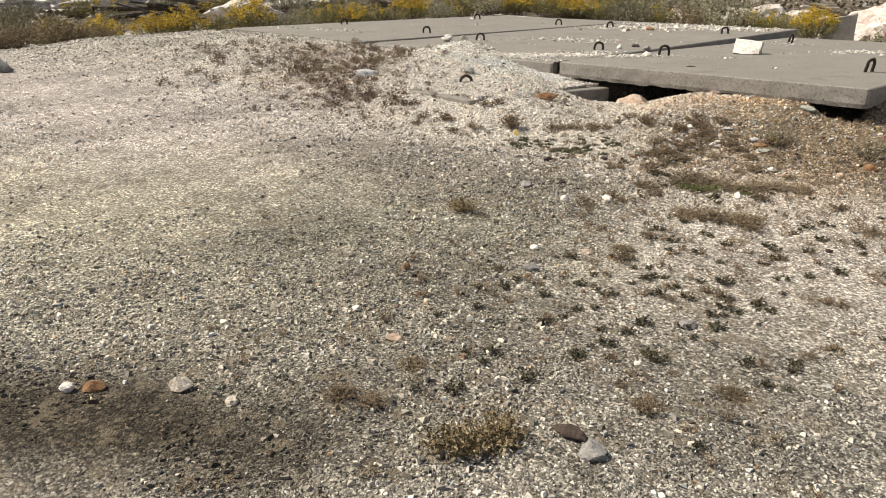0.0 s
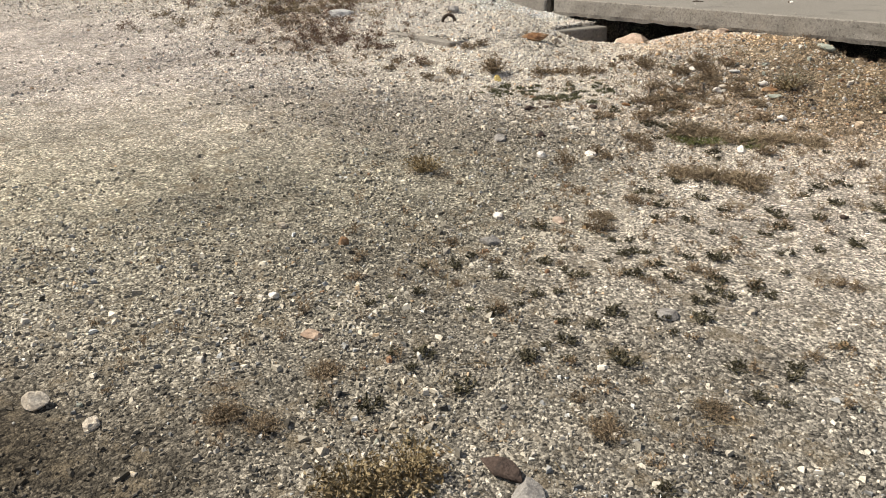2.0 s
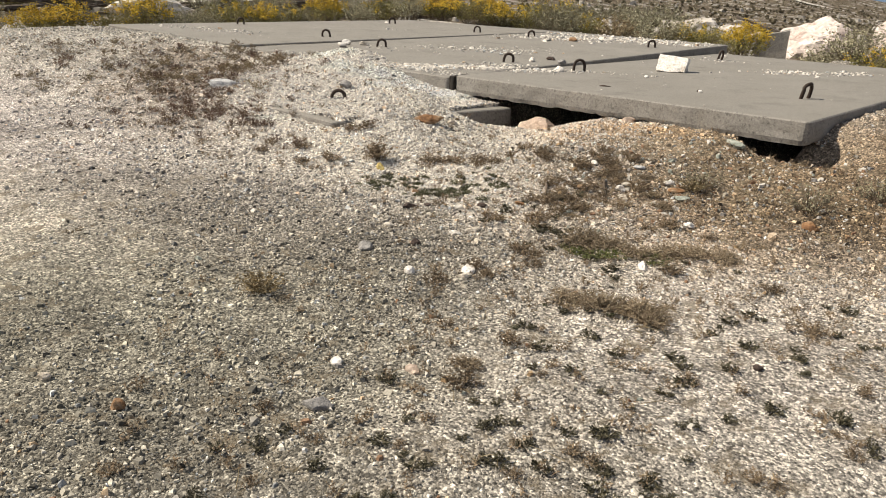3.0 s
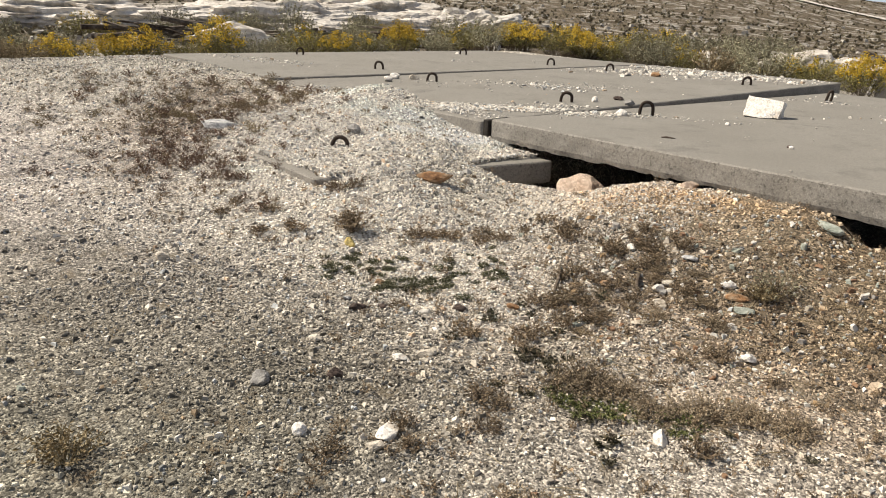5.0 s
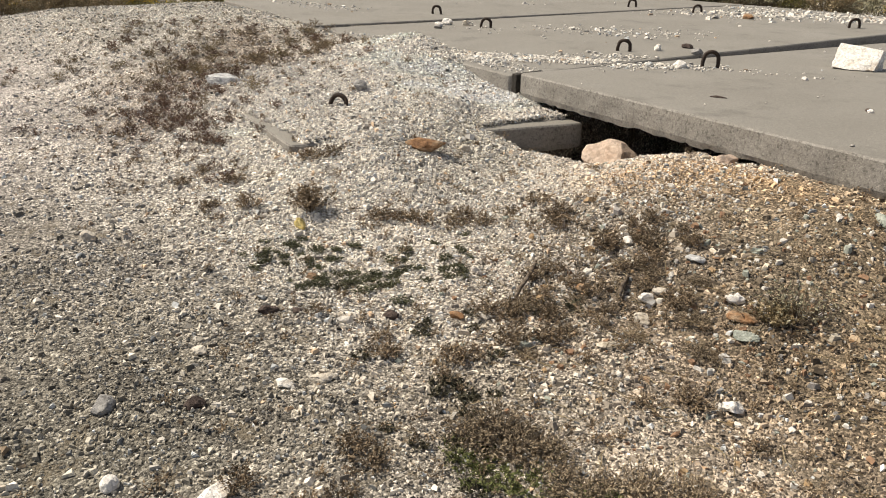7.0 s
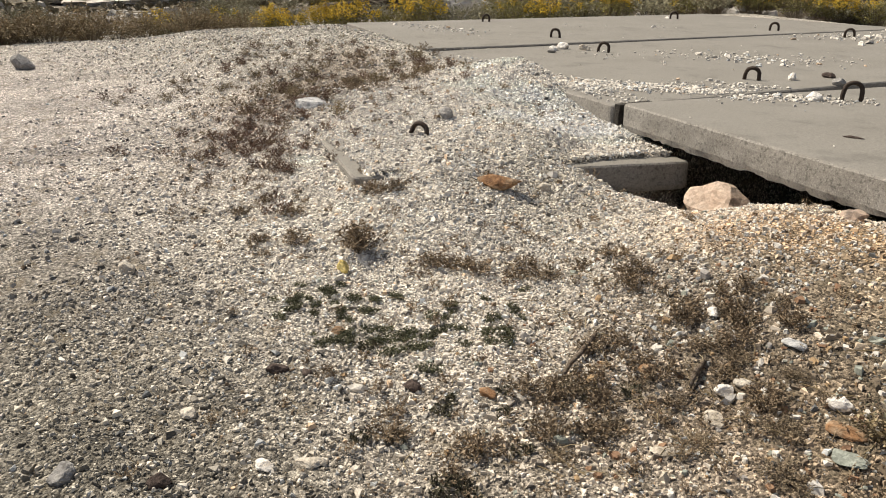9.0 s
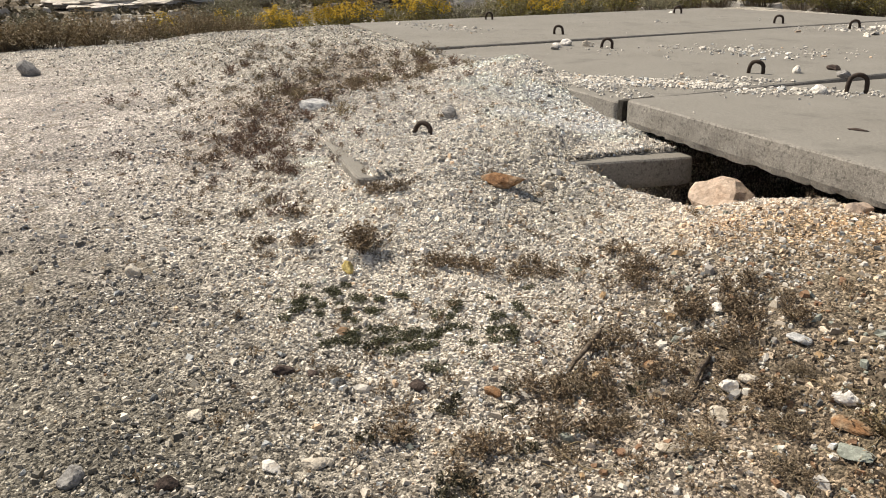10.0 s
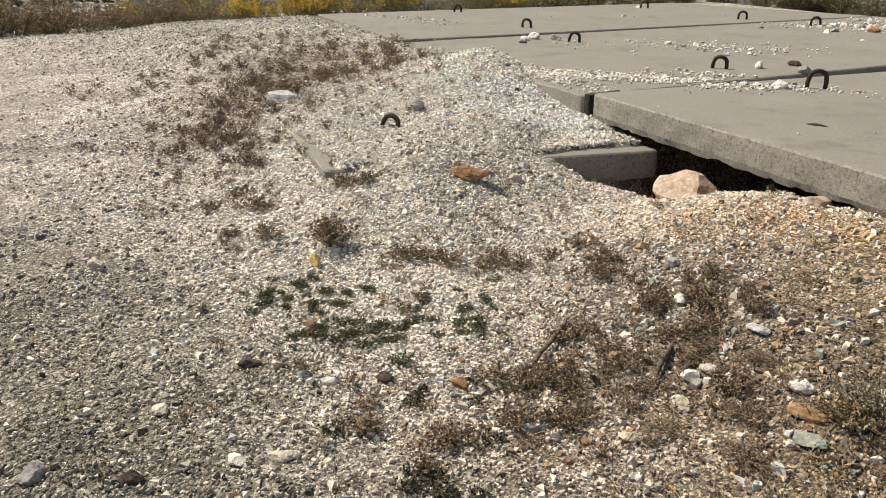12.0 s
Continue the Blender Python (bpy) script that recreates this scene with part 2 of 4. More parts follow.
def bell(x, y, cx, cy, sx, sy, turn=0.0):
    c, s = math.cos(turn), math.sin(turn)
    u, v = (x - cx) * c + (y - cy) * s, -(x - cx) * s + (y - cy) * c
    return np.exp(-0.5 * ((u / sx) ** 2 + (v / sy) ** 2))


# ---- the lie of the land ----
RIDGE_R = 230.0


def height(x, y):
    x, y = np.asarray(x, float), np.asarray(y, float)
    h = -0.175 + 0.012 * waves(x, y, 1.3, 3) + 0.03 * smooth((2.5 - y) / 2.5)
    # gravel heaped over the sunken slab
    h = h + 0.25 * smooth((y - 5.1) / 1.7) * smooth((-3.7 - x) / 1.4) * (1 - 0.7 * smooth((-7.2 - x) / 1.4)) * (1 - smooth((y - 9.5) / 3))
    h = h + 0.12 * bell(x, y, -7.2, 8.4, 0.75, 0.5) - 0.15 * smooth((x + 7.0) / 0.9) * smooth((y - 7.2) / 0.8) * smooth((-4.3 - x) / 0.8)
    # the hollow beside the sunken slab, where the pit shows
    side = x + 5.17 - (y - 5.95) * 0.149
    h = h - 0.40 * smooth((y - 7.05) / 1.0) * smooth(1.25 - np.abs(side - 0.08) / 0.5)
    # the low ridge with red plants
    h = h + 0.19 * bell(x, y, -10.3, 8.5, 3.2, 1.7) + 0.05 * bell(x, y, -7.0, 5.7, 0.9, 0.5)
    # rusty earth banked against the front slab
    bank = (1 - smooth((y - 8.5) / 1.5)) * smooth((x + 4.4) / 0.95) * (1 - 0.30 * smooth((x + 2.5) / 0.5)) * smooth((y - 5.9) / 1.8)
    h = h + 0.285 * bank + smooth((x + 2.35) / 0.7) * (0.20 * smooth((y - 7.5) / 0.9) + 0.16 * smooth((y - 8.4) / 1.6)) * (1 - smooth((y - 11.5) / 2))
    under = smooth((y - 7.78) / 0.16) * smooth((x + 5.2) / 0.3) * (1 - smooth((x + 3.7) / 0.6)) + 1.1 * smooth((y - 7.56) / 0.14) * smooth((x + 2.45) / 0.25) * (1 - smooth((x + 1.75) / 0.2)) * (1 - smooth((y - 7.85) / 0.25))
    h = h - 0.11 * under * (1 - smooth((y - 8.4) / 0.4))
    # the open mouth of the pit, beside the sunken slab's end
    h = h - 0.24 * smooth((y - 7.42) / 0.30) * smooth((x + 4.80) / 0.25) * (1 - smooth((x + 4.28) / 0.34))
    h = h - 0.085 * bell(x, y, -4.72, 7.02, 0.34, 0.28) - 0.05 * bell(x, y, -3.45, 7.62, 0.40, 0.28) - 0.045 * bell(x, y, -5.82, 6.60, 0.28, 0.22)
    # fine lumps
    near = bell(x, y, -4, 5, 6, 6)
    h = h + near * (0.010 * waves(x, y, 9, 5, 3))
    # edge of the level ground and the bank beyond it
    edge = np.maximum(np.maximum(-15.2 - x + 0.12 * (y - 4), y - 17.2), 0.72 * (y + 0.8 * x - 14.0))
    h = h - 0.75 * smooth(edge / 7.0)
    # the hillside across the hollow
    dx, dy = x + 1.0, y - 3.0
    r = np.hypot(dx, dy) + 1e-6
    az = np.degrees(np.arctan2(dy, dx))
    az = np.where(az < -90, az + 360, az)
    top = np.clip(-1.1 + (az - 102) * 0.165, -2.0, 9.5) + 0.25 * waves(az * 0.12, az * 0, 1.0, 9) - 5.0 * smooth((az - 195) / 50)
    k = np.clip((r - 34) / (RIDGE_R - 34), 0, 1)
    el = -4.35 + (top + 4.35) * k ** 0.85
    hill = 1.3 + r * np.tan(np.radians(el)) + np.where(r > 34, 0.006 * r * waves(x, y, 0.05, 12, 3), 0)
    over = smooth((r - RIDGE_R) / 500)
    hill = hill * (1 - over) + (-95.0) * over
    w = smooth((r - 26) / 16)
    h = h * (1 - w) + hill * w
    # the pit under the slabs
    for key in ("sunken", "front", "middle", "rear"):
        d = inset(SLABS[key][0], x, y)
        low = np.minimum(h, slab_top(key, x, y) - SLABS[key][2] - 0.045)
        if key == "sunken":
            front = y - 5.95 - (-5.17 - x) * 0.10
            bare = np.maximum(smooth((0.10 * smooth((x + 6.7) / 1.2) - front) / 0.03), smooth((0.03 + 0.13 * smooth((y - 7.0) / 0.8) + side) / 0.04))
            full = np.maximum(h, slab_top(key, x, y) + 0.03)
            h = np.where(d > 0, full * (1 - bare) + np.minimum(h, slab_top(key, x, y) - 0.05) * bare, h)
            continue
        a = smooth((d - 0.02) / 0.10)
        h = h * (1 - a) + low * a
        deep = smooth((d - 0.12) / 0.30)
        h = h * (1 - deep) + (-1.5) * deep
    # gravel spilled over the front edge of the middle slab
    spill = slab_top("middle", x, y) - 0.25 + 0.315 * np.clip(1.3 * bell(x, y, -7.6, 8.26, 0.62, 0.30), 0, 1) + 0.012 * waves(x, y, 6.0, 41, 3)
    h = np.where((x > -9.5) & (x < -5.9) & (y > 7.9) & (y < 9.4), np.maximum(h, spill), h)
    return h


BLOBS = (  # x, y, reach along, reach across, turn, strength, colour
    (-4.9, 2.6, 2.0, 1.3, 0.4, 0.85, (0.60, 0.555, 0.41)),
    (-9.5, 3.6, 4.0, 1.6, 0.1, 0.85, (0.62, 0.56, 0.515)),
    (-0.9, 2.9, 1.1, 0.9, 0.3, 0.8, (0.46, 0.43, 0.37)),
    (-3.0, 3.6, 1.4, 0.9, 0.8, 0.75, (0.319, 0.302, 0.241)),
    (-1.8, 2.6, 1.3, 0.9, 0.8, 0.45, (0.29, 0.265, 0.215)),
    (-2.65, 0.78, 0.66, 0.34, 0.8, 1.0, (0.125, 0.105, 0.076)),
    (-4.6, 4.55, 0.75, 0.3, 0.5, 0.6, (0.263, 0.235, 0.207)),
    (-3.6, 4.5, 1.1, 0.42, 0.4, 0.62, (0.34, 0.305, 0.25)),
    (-1.25, 4.7, 0.7, 0.9, 0.0, 0.9, (0.72, 0.655, 0.575)),
    (-1.95, 6.1, 0.45, 0.35, 0.0, 0.85, (0.70, 0.63, 0.545)),
    (-2.7, 6.55, 0.95, 0.62, 0.3, 1.0, (0.27, 0.185, 0.11)),
    (-3.05, 7.25, 0.9, 0.4, 0.0, 0.75, (0.38, 0.30, 0.195)),
    (-3.10, 7.46, 0.65, 0.28, 0.0, 1.0, (0.62, 0.34, 0.10)),
    (-1.9, 7.2, 0.8, 0.6, 0.0, 0.85, (0.31, 0.235, 0.145)),
    (-0.9, 8.6, 0.7, 1.5, 0.0, 0.85, (0.336, 0.224, 0.123)),
    (-6.0, 7.3, 1.7, 1.2, 0.0, 0.95, (0.80, 0.745, 0.67)),
    (-4.3, 5.75, 1.0, 0.6, 0.3, 0.7, (0.70, 0.645, 0.56)),
    (-7.6, 5.8, 0.8, 0.3, -0.3, 0.7, (0.336, 0.269, 0.213)),
    (-9.0, 7.1, 1.4, 0.45, -0.35, 0.7, (0.336, 0.269, 0.207)),
    (-4.8, 7.1, 0.5, 0.35, 0.0, 0.5, (0.448, 0.403, 0.302)),
    (-4.4, 8.0, 0.3, 0.3, 0.0, 0.8, (0.586, 0.464, 0.366)),
)


def soil_at(x, y):
    """The colour of the earth at places on the ground."""
    x, y = np.asarray(x, float), np.asarray(y, float)
    c = np.zeros(x.shape + (3,)) + (0.59, 0.548, 0.475)
    wx, wy = x + 0.18 * waves(x, y, 2.2, 31, 4), y + 0.18 * waves(x, y, 2.2, 32, 4)
    for cx, cy, sx, sy, turn, k, col in BLOBS:
        w = (k * np.clip(1.25 * bell(wx, wy, cx, cy, sx, sy, turn), 0, 1))[..., None]
        c = c * (1 - w) + np.array(col) * w
    c = c * (0.62 + 0.62 * c.mean(-1, keepdims=True))
    c = c * (1 + 0.15 * waves(x, y, 3.1, 33, 4)[..., None])
    r, az = np.hypot(x + 1, y - 3), np.degrees(np.arctan2(y - 3, x + 1))
    az = np.where(az < -90, az + 360, az)
    far = smooth((r - 24) / 5)[..., None]
    grey = np.zeros(c.shape) + (0.165, 0.135, 0.098)
    white = np.exp(-0.5 * ((az - 151) / 11) ** 2) * np.exp(-0.5 * ((r - 52) / 16) ** 2) * 1.7 + 0.35 * waves(x, y, 0.16, 35, 4) - 0.1
    white = smooth((white - 0.42) / 0.4)[..., None]
    grey = grey * (1 - white) + np.array((0.60, 0.56, 0.50)) * white
    c = c * (1 - far) + grey * far
    return np.clip(c, 0.03, 0.82)


def spread(a, b, step, growth, reach):
    """Grid lines that are even from a to b and widen outside."""
    mid = list(np.arange(a, b + step / 2, step))
    lo, hi, s = [], [], step
    while not lo or mid[0] - lo[-1] < reach:
        s *= growth
        lo.append((lo[-1] if lo else mid[0]) - s)
        hi.append((hi[-1] if hi else mid[-1]) + s)
    return np.array(lo[::-1] + mid + hi)


def build_ground():
    xs, ys = spread(-8.2, 0.2, 0.065, 1.06, 3600), spread(0.4, 9.0, 0.065, 1.06, 3600)
    gx, gy = np.meshgrid(xs, ys)
    gz = height(gx, gy)
    verts = np.c_[gx.ravel(), gy.ravel(), gz.ravel()]
    nx, ny = len(xs), len(ys)
    i = (np.arange(ny - 1)[:, None] * nx + np.arange(nx - 1)[None, :]).ravel()
    faces = np.c_[i, i + 1, i + nx + 1, i + nx]
    mid = verts[faces].mean(1)
    far = (np.hypot(mid[:, 0] + 1, mid[:, 1] - 3) > 27).astype(int)
    m, c = hill_material()
    m.colour(c)
    me = mesh_from("ground", verts.tolist(), faces.tolist(), [GROUND, m.m], far, soil_at(gx.ravel(), gy.ravel()), True)
    tagged(new("ground", me), "pale gravel yard with brown and rusty earth and a far hillside", "ground", kind="structure")


build_ground()


# ---- slabs with lifting loops ----
def tube(path, radius, sides=8, closed_ends=True):
    """Vertices and faces of a round bar along a path; radius may be a list."""
    pts = [Vector(p) for p in path]
    rad = radius if isinstance(radius, (list, tuple)) else [radius] * len(pts)
    verts, faces = [], []
    up = Vector((0.13, 0.31, 0.94)).normalized()
    for i, p in enumerate(pts):
        d = (pts[min(i + 1, len(pts) - 1)] - pts[max(i - 1, 0)]).normalized()
        a = d.cross(up)
        a = a.normalized() if a.length > 1e-4 else Vector((1, 0, 0))
        b = d.cross(a)
        for k in range(sides):
            t = 2 * math.pi * k / sides
            verts.append(p + rad[i] * (a * math.cos(t) + b * math.sin(t)))
    for i in range(len(pts) - 1):
        for k in range(sides):
            q = (k + 1) % sides
            faces.append((i * sides + k, i * sides + q, (i + 1) * sides + q, (i + 1) * sides + k))
    if closed_ends:
        faces.append(tuple(range(sides))[::-1])
        faces.append(tuple(range((len(pts) - 1) * sides, len(pts) * sides)))
    return verts, faces


def loop_mesh(high, wide, thick):
    r = wide / 2
    path = [(-r, 0, -0.05), (-r * 1.04, 0, 0.0), (-r * 1.06, 0, (high - r) * 0.55)]
    for i in range(13):
        a = math.pi * (1 - i / 12)
        path.append((r * math.cos(a), 0.006 * math.sin(3 * a), high - r + r * math.sin(a)))
    path += [(r * 1.06, 0, (high - r) * 0.55), (r * 1.04, 0, 0.0), (r, 0, -0.05)]
    v, f = tube(path, thick, 8)
    return mesh_from("lifting_loop", v, f, [RUST], shade=True)


def slab_mesh(key, seed):
    corners, plane, thick = SLABS[key]
    rng = random.Random(seed)
    ccw = sum(a[0] * b[1] - b[0] * a[1] for a, b in zip(corners, corners[1:] + corners[:1])) > 0
    cs = list(corners if ccw else corners[::-1])
    ring = []
    n = len(cs)
    for i in range(n):
        p, a, b = Vector(cs[i]), Vector(cs[i - 1]), Vector(cs[(i + 1) % n])
        da, db = (a - p).normalized(), (b - p).normalized()
        rad = rng.uniform(0.05, 0.09)
        for k in range(5):
            t = k / 4
            ring.append(p + da * rad * (1 - t) ** 2 + db * rad * t ** 2)
        steps = int((b - p).length / 0.035)
        for k in range(1, steps):
            q = p.lerp(b, k / steps)
            if (q - p).length > 0.1 and (q - b).length > 0.1:
                ring.append(q)
    centre = sum(ring, Vector((0, 0))) / len(ring)
    ring.sort(key=lambda q: math.atan2(q.y - centre.y, q.x - centre.x))
    m = len(ring)
    # depth below the top, offset inward, unevenness
    levels = ((0.0, 0.03, 0.002), (0.002, 0.013, 0.003), (0.012, 0.002, 0.005), (0.05, 0.0, 0.006), (0.10, 0.0, 0.008), (0.15, 0.0, 0.009), (thick, 0.010, 0.007))
    verts, faces, fm = [], [], []
    for li, (down, inw, rough) in enumerate(levels):
        for i, q in enumerate(ring):
            d = (ring[(i + 1) % m] - ring[i - 1]).normalized()
            inwards = Vector((-d.y, d.x))
            w = noise.noise(Vector((q.x * 7, q.y * 7, down * 9 + seed)))
            w2 = noise.noise(Vector((q.x * 2.3, q.y * 2.3, seed + 4.0)))
            off = inw + rough * (w * 1.3)
            p = q + inwards * off
            z = slab_top(key, p.x, p.y) - down
            if down == thick:
                z += 0.004 * w + 0.006 * w2 + 0.016 * noise.noise(Vector((q.x * 21, q.y * 21, seed + 9.0)))
            verts.append((p.x, p.y, z))
    for li in range(len(levels) - 1):
        for i in range(m):
            j = (i + 1) % m
            faces.append((li * m + i, (li + 1) * m + i, (li + 1) * m + j, li * m + j))
            fm.append(0 if li == 0 else 1)
    faces.append(tuple(range(m)))
    fm.append(0)
    faces.append(tuple(range((len(levels) - 1) * m, len(levels) * m))[::-1])
    fm.append(1)
    return mesh_from("slab_body", verts, faces, [CONCRETE, AGGREGATE], fm)


def build_slab(key, label, loops, seed):
    base = new("concrete_slab")
    tagged(base, label, "concrete slab", "slabs over the pit")
    part("slab_body", slab_mesh(key, seed), base)
    rng = random.Random(seed)
    for x, y, turn, lean, high, wide in loops:
        ob = part("lifting_loop", loop_mesh(high, wide, 0.0175), base, "rusted steel lifting loop")
        ob.matrix_basis = pose(x, y, slab_top(key, x, y), lean, rng.uniform(-5, 5), turn)
    return base


front_slab = build_slab("front", "large grey weathered concrete slab tilted over an open pit", ((-2.33, 9.3, 70, 12, 0.145, 0.110), (-5.06, 9.86, 40, -6, 0.135, 0.122), (-4.73, 13.7, 82, 10, 0.14, 0.11), (-2.05, 13.0, 80, 14, 0.14, 0.11)), 1)
build_slab("middle", "large grey concrete slab partly covered by white gravel", ((-6.22, 10.04, 28, 4, 0.108, 0.118), (-8.72, 10.24, 30, -4, 0.112, 0.125), (-6.08, 14.14, 48, 8, 0.115, 0.115), (-8.62, 14.3, 50, 6, 0.115, 0.115)), 2)
build_slab("rear", "large flat grey concrete slab beyond a gravel ridge", ((-10.41, 10.65, 32, 5, 0.115, 0.125), (-9.85, 14.2, 40, 4, 0.115, 0.115), (-12.45, 14.5, 45, 0, 0.12, 0.12), (-13.44, 11.14, 40, -5, 0.12, 0.12)), 3)
build_slab("sunken", "sunken concrete slab mostly buried in white gravel", ((-5.86, 6.64, 30, -14, 0.150, 0.132),), 4)


def joint_filler():
    """A rough strip added to darken the joint at the front slab's corner."""
    bm = bmesh.new()
    bmesh.ops.create_cube(bm, size=1.0)
    bmesh.ops.subdivide_edges(bm, edges=bm.edges[:], cuts=4, use_grid_fill=True)
    for v in bm.verts:
        c = v.co
        v.co = Vector((c.x * 0.058 + 0.006 * noise.noise(c * 5), c.y * 0.30 + 0.006 * noise.noise(c * 7), c.z * 0.172))
    me = bpy.data.meshes.new("joint_filler")
    bm.to_mesh(me)
    bm.free()
    me.materials.append(JOINT_DARK)
    ob = part("joint_filler", me, front_slab, "rough dark strip added in the slab joint")
    ob.matrix_basis = pose(-5.682, 8.322, slab_top("front", -5.68, 8.2) - 0.098, 0, 0, -2)


joint_filler()


# ---- stones ----
def rock_mesh(name, size, mat, seed, level=3, cuts=9, rough=0.10):
    """An angular stone of the given size, cut by random planes and roughened."""
    rng = random.Random(seed)
    bm = bmesh.new()
    bmesh.ops.create_icosphere(bm, subdivisions=level, radius=1.0)
    planes = []
    for _ in range(cuts):
        n = Vector((rng.gauss(0, 1), rng.gauss(0, 1), rng.gauss(0, 1))).normalized()
        planes.append((n, rng.uniform(0.55, 0.85)))
    o = Vector((rng.uniform(0, 50), rng.uniform(0, 50), rng.uniform(0, 50)))
    for v in bm.verts:
        for n, d in planes:
            k = v.co.dot(n) - d
            if k > 0:
                v.co -= n * k
        v.co *= 1 + rough * noise.noise(v.co * 2.2 + o) + rough * 0.5 * noise.noise(v.co * 6 + o) + rough * 0.25 * noise.noise(v.co * 17 + o)
    for v in bm.verts:
        v.co = Vector((v.co.x * size[0] / 1.5, v.co.y * size[1] / 1.5, v.co.z * size[2] / 1.5))
    me = bpy.data.meshes.new(name)
    bm.to_mesh(me)
    bm.free()
    me.materials.append(mat)
    return me


def ground_z(x, y):
    return float(height(x, y))


def put_rock(x, y, size, mat, label, seed, turn=0.0, lift=0.25, z=None, name="stone", cuts=9, level=3, tilt=0.0, group=""):
    size = size if max(size) > 0.22 else tuple(0.8 * v for v in size)
    ob = new(name, rock_mesh(name, size, mat, seed, level, cuts))
    low = ground_z(x, y) if z is None else z
    ob.matrix_basis = pose(x, y, low + size[2] * lift, tilt, 0, turn)
    return tagged(ob, label, "rock" if max(size) > 0.15 else "stone", group)


put_rock(-4.72, 6.64, (0.25, 0.09, 0.075), RUST_ROCK, "rust-brown angular rock lying in white gravel", 11, 35, 0.35)
put_rock(-4.30, 5.60, (0.075, 0.055, 0.07), YELLOW_ROCK, "small bright yellow stone beside a dry weed", 12, 20, 0.35)
put_rock(-3.78, 5.41, (0.07, 0.05, 0.04), RUST_ROCK, "small rust-red flat stone on gravel", 13, 50)
put_rock(-3.58, 5.12, (0.085, 0.045, 0.045), DARK_ROCK, "small dark brown stone on gravel", 14, 65)
put_rock(-3.07, 4.96, (0.075, 0.05, 0.03), WHITE_ROCK, "flat white stone chip on grey gravel", 15, 20)
put_rock(-3.03, 5.09, (0.09, 0.055, 0.03), CREAM_ROCK, "flat cream stone chip on grey gravel", 16, 70)
put_rock(-3.30, 5.54, (0.08, 0.05, 0.04), DARK_ROCK, "dark brown stone among dry weeds", 17, 30)
put_rock(-7.18, 6.26, (0.30, 0.20, 0.09), BLUE_ROCK, "blue-grey and white streaked rock in gravel", 18, 40, 0.12, cuts=18, tilt=8)
put_rock(-6.09, 6.96, (0.13, 0.10, 0.09), GREY_ROCK, "rounded grey stone on the white gravel heap", 19, 0, 0.3, cuts=3)
put_rock(-4.68, 6.93, (0.075, 0.06, 0.05), CREAM_ROCK, "round cream stone at the sunken slab's edge", 20, 0, 0.3, cuts=3)
put_rock(-2.76, 6.76, (0.09, 0.06, 0.03), BLUE_ROCK, "flat blue-grey stone on brown earth", 21, 10)
put_rock(-2.73, 6.51, (0.065, 0.055, 0.04), CREAM_ROCK, "orange-cream stone on brown earth", 22, 40)
put_rock(-2.74, 6.44, (0.08, 0.06, 0.05), WHITE_ROCK, "white broken stone on brown earth", 23, 80)
put_rock(-2.30, 6.48, (0.12, 0.07, 0.03), GREEN_ROCK, "flat grey-green rock on brown earth", 24, 25)
put_rock(-4.42, 8.03, (0.36, 0.24, 0.22), PINK_ROCK, "pinkish rough rock at the mouth of the pit", 226, 20, 0.1, z=-0.235, cuts=7)
put_rock(-3.36, 7.78, (0.12, 0.10, 0.09), PINK_ROCK, "small pinkish rock wedged under the slab", 26, 40, 0.2)
put_rock(-3.28, 4.41, (0.09, 0.08, 0.06), GREY_ROCK, "rounded grey stone on grey gravel", 27, 0, cuts=4)
put_rock(-2.57, 1.19, (0.10, 0.08, 0.07), CREAM_ROCK, "cream angular stone on dark soil", 28, 20, 0.35)
put_rock(-2.83, 0.95, (0.09, 0.075, 0.05), RUST_ROCK, "brown flat stone on dark soil", 29, 60)
put_rock(-2.90, 0.87, (0.06, 0.055, 0.05), WHITE_ROCK, "small white stone on dark soil", 30, 10, 0.35)
put_rock(-2.32, 1.27, (0.05, 0.06, 0.04), CREAM_ROCK, "small cream stone on dark soil", 31, 40)
put_rock(-2.25, 2.08, (0.12, 0.06, 0.03), PINK_ROCK, "flat pale pink stone in gravel", 32, 15)
put_rock(-2.81, 2.69, (0.055, 0.05, 0.05), RUST_ROCK, "small brick-red stone in gravel", 33, 0, 0.3)
put_rock(-1.24, 1.99, (0.14, 0.07, 0.05), DARK_ROCK, "dark slate stone in gravel", 34, 5)
put_rock(-1.12, 1.96, (0.16, 0.10, 0.05), GREY_ROCK, "flat speckled grey rock in gravel", 35, 130)
put_rock(-3.20, 2.61, (0.055, 0.045, 0.035), CREAM_ROCK, "small cream stone in gravel", 36, 30)
put_rock(-2.59, 2.14, (0.05, 0.04, 0.035), WHITE_ROCK, "small white stone in gravel", 37, 30)
put_rock(-1.47, 6.50, (0.10, 0.08, 0.07), RUST_ROCK, "orange-brown rock on brown earth", 38, 30, 0.3)
put_rock(-2.48, 3.45, (0.06, 0.05, 0.035), WHITE_ROCK, "small white stone in grey gravel", 39, 0, cuts=4)
put_rock(-2.67, 4.57, (0.13, 0.07, 0.05), WHITE_ROCK, "white flat stone in grey gravel", 40, 120)
put_rock(-2.62, 4.48, (0.08, 0.05, 0.035), CREAM_ROCK, "cream flat stone in grey gravel", 41, 60)
put_rock(-2.10, 6.14, (0.07, 0.06, 0.05), WHITE_ROCK, "white stone beside dry weeds", 42, 0)
put_rock(-2.88, 4.34, (0.06, 0.05, 0.05), WHITE_ROCK, "white rounded stone in grey gravel", 43, 0, cuts=3)
put_rock(-2.02, 5.30, (0.09, 0.06, 0.05), WHITE_ROCK, "white stone beside green weeds", 44, 130)
